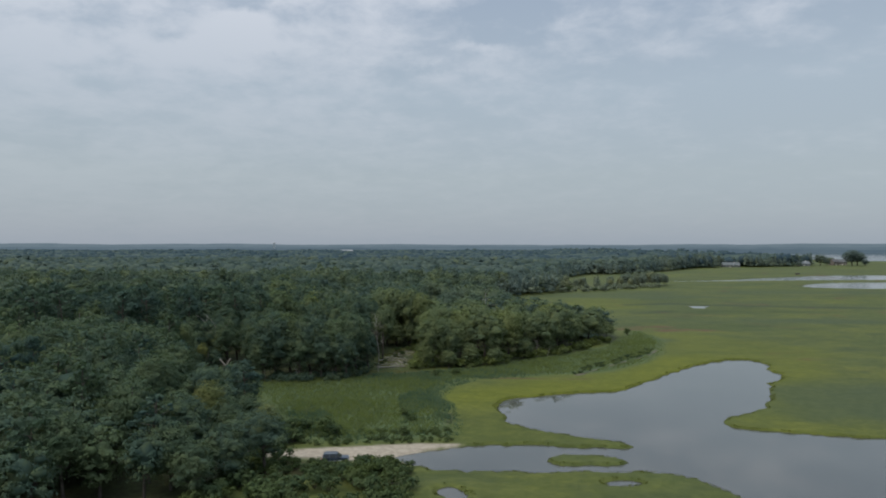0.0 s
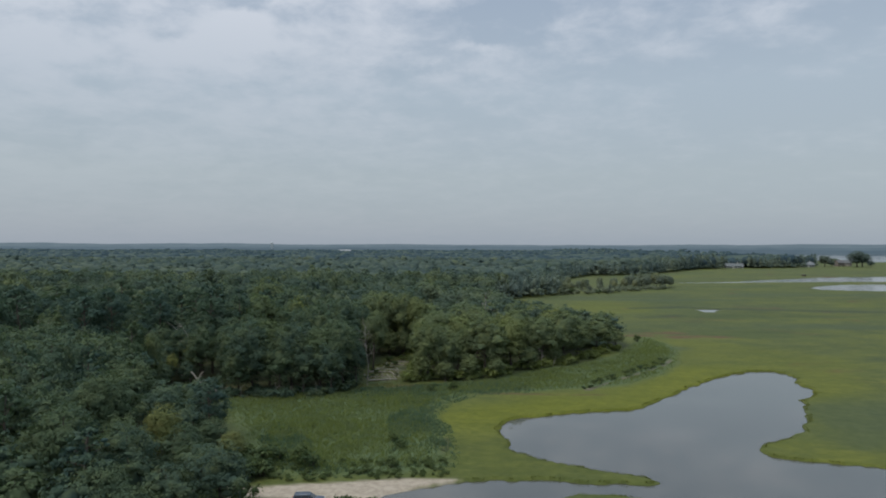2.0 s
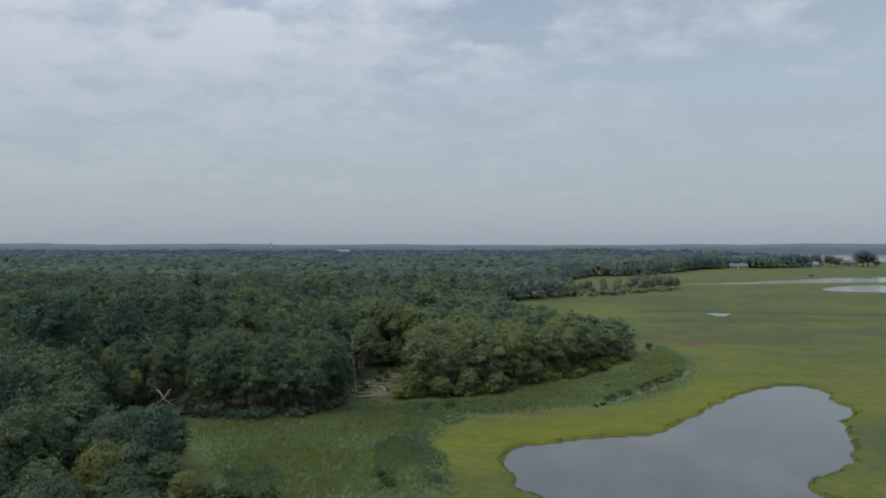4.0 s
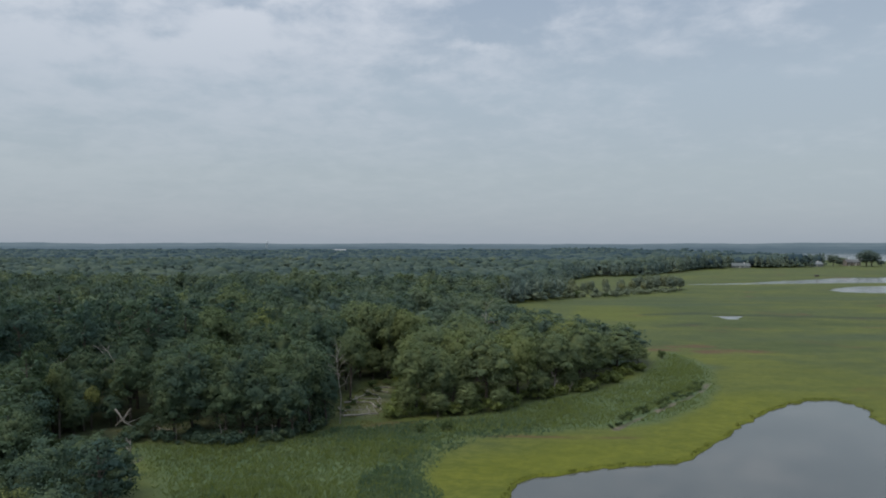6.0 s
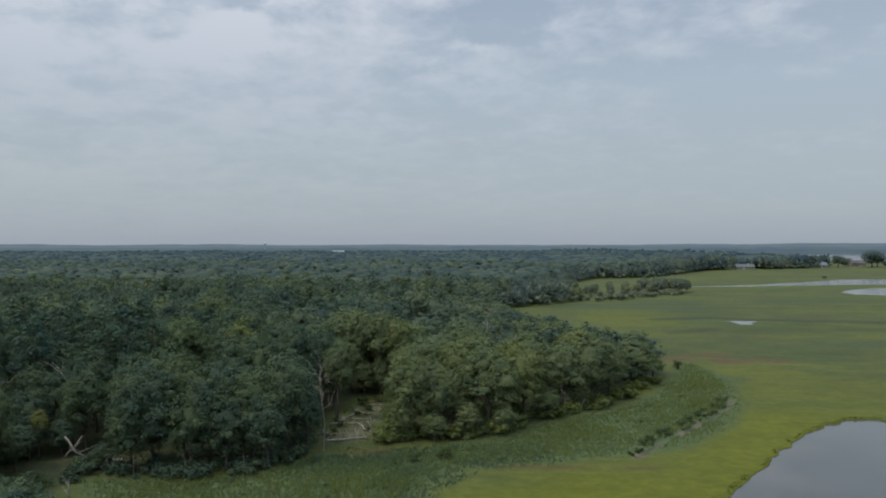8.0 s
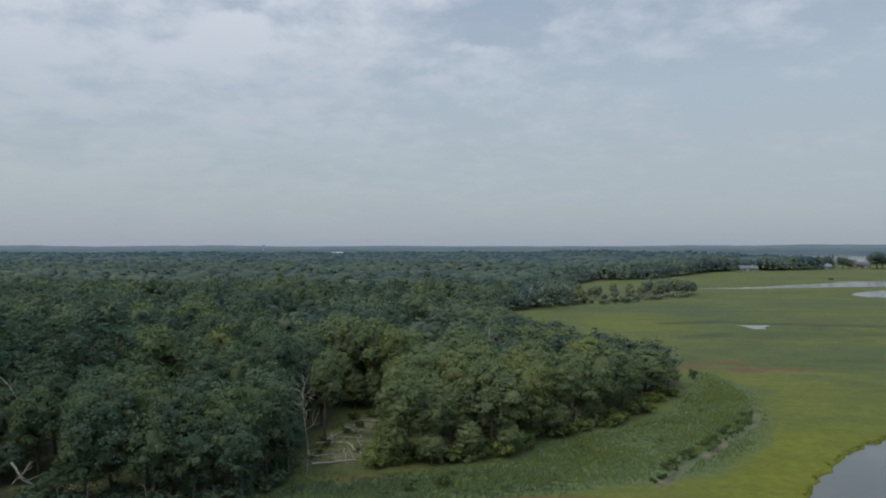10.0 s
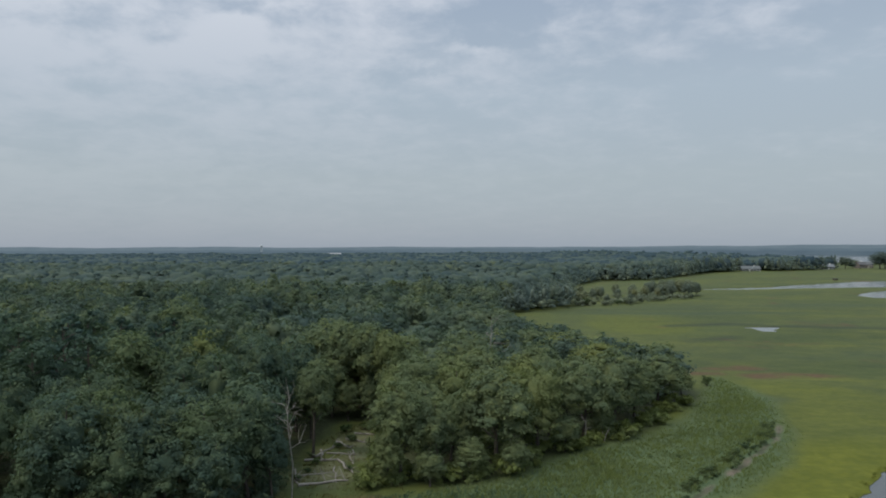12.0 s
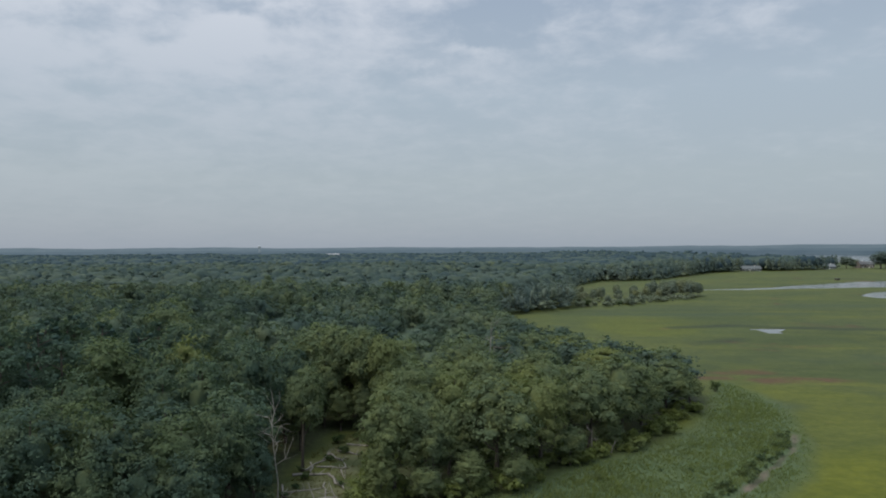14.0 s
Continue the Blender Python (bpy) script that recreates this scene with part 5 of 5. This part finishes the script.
def parked_suv():
    m_paint = plain_material("dark_blue_paint", (0.045, 0.065, 0.095), 0.28, 0.55, 0.1)
    m_glass = plain_material("tinted_glass", (0.02, 0.024, 0.028), 0.05)
    m_tyre = plain_material("tyre_rubber", (0.02, 0.02, 0.02), 0.9)
    m_alloy = plain_material("alloy_rim", (0.45, 0.45, 0.46), 0.35, 0.9)
    m_lamp = plain_material("lamp_lens", (0.7, 0.7, 0.68), 0.1)
    m_red = plain_material("tail_lens", (0.35, 0.02, 0.02), 0.15)
    m_trim = plain_material("grey_trim", (0.28, 0.29, 0.30), 0.45)
    root = new("suv")
    body = part("body", prism([(-2.25, 0.35), (2.20, 0.35), (2.32, 0.55), (2.30, 0.86), (2.10, 1.0), (1.15, 1.08), (-2.28, 1.08), (-2.34, 0.6)], -0.93, 0.93, 0.05, 0.06), m_paint, root)
    cabin = part("cabin", prism([(-2.20, 1.06), (1.10, 1.06), (0.35, 1.64), (-1.95, 1.66)], -0.86, 0.86, 0.16, 0.05), m_glass, root, "dark tinted window band")
    part("roof", prism([(-2.02, 1.655), (0.38, 1.64), (0.25, 1.74), (-1.85, 1.75)], -0.71, 0.71, 0.04, 0.03), m_paint, root)
    for x0 in (-1.95, -0.95, 0.1):
        for s in (-1, 1):
            bm = bmesh.new()
            bmesh.ops.create_cube(bm, size=1, matrix=Matrix.LocRotScale((x0, s * 0.79, 1.35), Euler((s * 0.26, 0, 0)), (0.09, 0.03, 0.62)))
            part("pillar", bm, m_paint, cabin)
    for s in (-1, 1):
        bm = bmesh.new()
        bmesh.ops.create_cube(bm, size=1, matrix=Matrix.LocRotScale((-0.8, s * 0.62, 1.80), None, (1.9, 0.05, 0.05)))
        part("roof_rail", bm, m_trim, root)
        bm = bmesh.new()
        bmesh.ops.create_cube(bm, size=1, matrix=Matrix.LocRotScale((0, s * 0.935, 0.62), None, (2.6, 0.03, 0.09)))
        part("side_moulding", bm, m_trim, body)
        bm = bmesh.new()
        bmesh.ops.create_cube(bm, size=1, matrix=Matrix.LocRotScale((2.24, s * 0.66, 0.80), None, (0.14, 0.36, 0.16)))
        part("headlight", bm, m_lamp, body)
        bm = bmesh.new()
        bmesh.ops.create_cube(bm, size=1, matrix=Matrix.LocRotScale((-2.30, s * 0.78, 0.95), None, (0.10, 0.18, 0.26)))
        part("tail_light", bm, m_red, body)
        bm = bmesh.new()
        bmesh.ops.create_cube(bm, size=1, matrix=Matrix.LocRotScale((0.78, s * 0.99, 1.12), None, (0.12, 0.20, 0.14)))
        part("wing_mirror", bm, m_paint, body)
        for xw in (-1.38, 1.42):
            w = new("wheel")
            w.parent = root
            w.location = (xw, s * 0.84, 0.36)
            part("tyre", disc_wheel(0.36, 0.24), m_tyre, w)
            part("rim", disc_wheel(0.22, 0.26, 14), m_alloy, w)
    root.matrix_basis = pose(-22.6, 117.0, ground_z(-22.6, 117.0), 0, 0, 8)
    tagged(root, "dark blue sport utility vehicle parked on the sandy track", "car")


parked_suv()

# ---------------------------------------------------------------- houses across the marsh


def house(x, y, wide, deep, eaves, ridge, turn, wall_c, roof_c, label, porch=False):
    m_wall = plain_material("house_siding", wall_c, 0.75, 0, 0.1, 0.8)
    m_roof = plain_material("roof_shingle", roof_c, 0.85, 0, 0.2, 0.8)
    m_pane = plain_material("window_pane", (0.03, 0.035, 0.04), 0.1)
    m_trim = plain_material("white_trim", (0.7, 0.7, 0.68), 0.6)
    root = new("house")
    bm = bmesh.new()
    vs = box(bm, (-wide / 2, -deep / 2, -0.3), (wide / 2, deep / 2, eaves))
    walls = part("wall", bm, m_wall, root)
    for s in (-1, 1):
        bm = bmesh.new()
        a = bm.verts.new((s * wide / 2, -deep / 2, eaves)); b = bm.verts.new((s * wide / 2, deep / 2, eaves)); c = bm.verts.new((s * wide / 2, 0, ridge - 0.15))
        e = [bm.verts.new(v.co - Vector((s * 0.3, 0, 0))) for v in (a, b, c)]
        bm.faces.new((a, b, c)); bm.faces.new(e[::-1])
        for p, q in ((0, 1), (1, 2), (2, 0)):
            o = (a, b, c)
            bm.faces.new((o[p], e[p], e[q], o[q]))
        part("gable", bm, m_wall, root)
    run, rise = deep / 2 + 0.5, ridge - eaves
    roof = None
    for s in (-1, 1):
        bm = bmesh.new()
        y0, z0 = s * run, eaves - 0.5 * rise / (deep / 2)
        q = [(-wide / 2 - 0.4, y0, z0), (wide / 2 + 0.4, y0, z0), (wide / 2 + 0.4, 0, ridge), (-wide / 2 - 0.4, 0, ridge)]
        lo = [bm.verts.new(v) for v in q]
        hi = [bm.verts.new((v[0], v[1], v[2] + 0.22)) for v in q]
        bm.faces.new(lo); bm.faces.new(hi[::-1])
        for i in range(4):
            k = (i + 1) % 4
            bm.faces.new((lo[i], hi[i], hi[k], lo[k]))
        bmesh.ops.recalc_face_normals(bm, faces=bm.faces)
        roof = part("roof", bm, m_roof, root)
    bm = bmesh.new()
    box(bm, (wide * 0.2, -0.45, eaves), (wide * 0.2 + 0.9, 0.45, ridge + 1.1))
    part("chimney", bm, m_trim, roof)
    n = max(2, int(wide / 3.5))
    for i in range(n):
        for lv in range(1 if eaves < 4.5 else 2):
            cx, cz = -wide / 2 + (i + 0.5) * wide / n, 1.6 + 2.8 * lv
            bm = bmesh.new()
            box(bm, (cx - 0.65, -deep / 2 - 0.08, cz - 0.75), (cx + 0.65, -deep / 2 + 0.05, cz + 0.75))
            win = part("window", bm, m_trim, walls)
            bm = bmesh.new()
            box(bm, (cx - 0.52, -deep / 2 - 0.12, cz - 0.62), (cx + 0.52, -deep / 2 - 0.07, cz + 0.62))
            part("pane", bm, m_pane, win)
    bm = bmesh.new()
    box(bm, (-wide * 0.08 - 0.5, -deep / 2 - 0.06, -0.1), (-wide * 0.08 + 0.5, -deep / 2 + 0.04, 2.05))
    part("door", bm, m_trim, walls)
    root.matrix_basis = pose(x, y, ground_z(x, y), 0, 0, turn)
    return tagged(root, label, "house", "houses across the marsh")


house(546, 1112, 19, 10, 3.8, 7.6, 12, (0.10, 0.11, 0.115), (0.11, 0.12, 0.13), "low grey house with a pale roof among trees")
house(407, 1056, 26, 12, 3.2, 7.0, -6, (0.08, 0.09, 0.09), (0.075, 0.085, 0.09), "long low grey house at the marsh edge")
house(183, 926, 11, 8, 3.2, 6.2, 10, (0.16, 0.17, 0.17), (0.08, 0.09, 0.10), "small white house half hidden by woods")
house(124, 842, 9, 7, 3.0, 5.6, -8, (0.16, 0.16, 0.16), (0.14, 0.15, 0.15), "small white building half hidden by woods")
house(620, 1156, 13, 10, 6.0, 10.5, 20, (0.11, 0.095, 0.085), (0.07, 0.07, 0.075), "brown two-storey shore house between tall trees")
house(640, 1168, 12, 10, 5.6, 9.6, -15, (0.11, 0.105, 0.10), (0.07, 0.075, 0.08), "grey two-storey shore house between tall trees")

house(-372, 1955, 38, 16, 13.0, 16.5, 8, (0.18, 0.19, 0.20), (0.21, 0.22, 0.23), "long pale-roofed building far back in the woods")


def water_tower(x, y, high):
    """A tank on braced legs, far off over the woods."""
    root = new("water_tower")
    # steel paled towards the sky, haze painted into its colour
    m_steel = plain_material("hazy_steel", (0.34, 0.38, 0.41), 0.6)
    bm = bmesh.new()
    bmesh.ops.create_uvsphere(bm, u_segments=16, v_segments=10, radius=5.0, matrix=Matrix.LocRotScale((0, 0, high - 4), None, (1.1, 1.1, 0.8)))
    part("tank", bm, m_steel, root)
    for k in range(4):
        a = math.pi / 4 + k * math.pi / 2
        v, f = tube([(6 * math.cos(a), 6 * math.sin(a), -0.5), (4.2 * math.cos(a), 4.2 * math.sin(a), high - 5)], [0.5, 0.4], 6)
        link_mesh("leg", v, f, m_steel, root)
    v, f = tube([(0, 0, -0.5), (0, 0, high - 6)], [0.9, 0.9], 8)
    link_mesh("riser", v, f, m_steel, root)
    root.location = (x, y, ground_z(x, y))
    tagged(root, "pale hazy water tower far beyond the woods", "water tower")


water_tower(-870, 2880, 41)

# tall trees by the shore houses and in the far grove
for k, (x, y, h, r) in enumerate([(583, 1130, 20, 11), (632, 1125, 27, 15), (648, 1138, 25, 14), (708, 1110, 17, 11), (620, 1170, 14, 9), (598, 1138, 10, 7), (698, 1070, 13, 9), (648, 1115, 11, 8), (738, 1120, 17, 11), (728, 1150, 19, 11)]):
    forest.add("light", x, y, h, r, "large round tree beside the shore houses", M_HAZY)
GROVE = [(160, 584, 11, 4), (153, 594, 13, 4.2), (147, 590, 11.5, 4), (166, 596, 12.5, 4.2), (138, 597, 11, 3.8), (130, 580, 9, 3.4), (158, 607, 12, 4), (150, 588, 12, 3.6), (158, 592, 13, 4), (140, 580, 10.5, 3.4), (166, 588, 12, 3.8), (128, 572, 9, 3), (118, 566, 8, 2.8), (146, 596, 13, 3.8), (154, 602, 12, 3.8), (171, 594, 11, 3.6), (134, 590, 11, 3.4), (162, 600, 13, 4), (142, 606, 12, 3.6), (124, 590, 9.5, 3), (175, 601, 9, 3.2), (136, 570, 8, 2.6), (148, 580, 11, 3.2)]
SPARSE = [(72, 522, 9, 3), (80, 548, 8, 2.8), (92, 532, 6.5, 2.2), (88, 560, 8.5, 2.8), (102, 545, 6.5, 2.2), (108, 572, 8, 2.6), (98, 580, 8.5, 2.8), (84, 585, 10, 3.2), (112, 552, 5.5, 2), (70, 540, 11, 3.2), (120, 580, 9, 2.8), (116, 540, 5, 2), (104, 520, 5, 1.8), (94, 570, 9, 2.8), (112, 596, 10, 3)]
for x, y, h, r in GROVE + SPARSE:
    forest.add("light", x, y, h, r, "slender grey-green tree of the grove on the marsh", M_GROVE_HAZED)


def duck_blind():
    """A small brushy hide standing in the far creek."""
    root = new("duck_blind")
    m_board = plain_material("weathered_board", (0.07, 0.065, 0.055), 0.9)
    bm = bmesh.new(); box(bm, (-2.2, -1.2, 0.6), (2.2, 1.2, 2.4)); part("cabin", bm, m_board, root)
    bm = bmesh.new(); box(bm, (-2.5, -1.5, 2.4), (2.5, 1.5, 2.6)); part("roof", bm, m_board, root)
    for sx in (-1.9, 1.9):
        for sy in (-1.0, 1.0):
            bm = bmesh.new(); box(bm, (sx - 0.12, sy - 0.12, -1.2), (sx + 0.12, sy + 0.12, 0.7)); part("post", bm, m_board, root)
    root.matrix_basis = pose(386, 800, 0, 0, 0, 15)
    tagged(root, "small dark wooden hide standing in the creek", "hide")


duck_blind()

# grown trees that found no spot
for pool in forest.models.values():
    for model in pool:
        if model.name not in forest.used:
            for ob in (*model.children_recursive, model):
                bpy.data.objects.remove(ob)
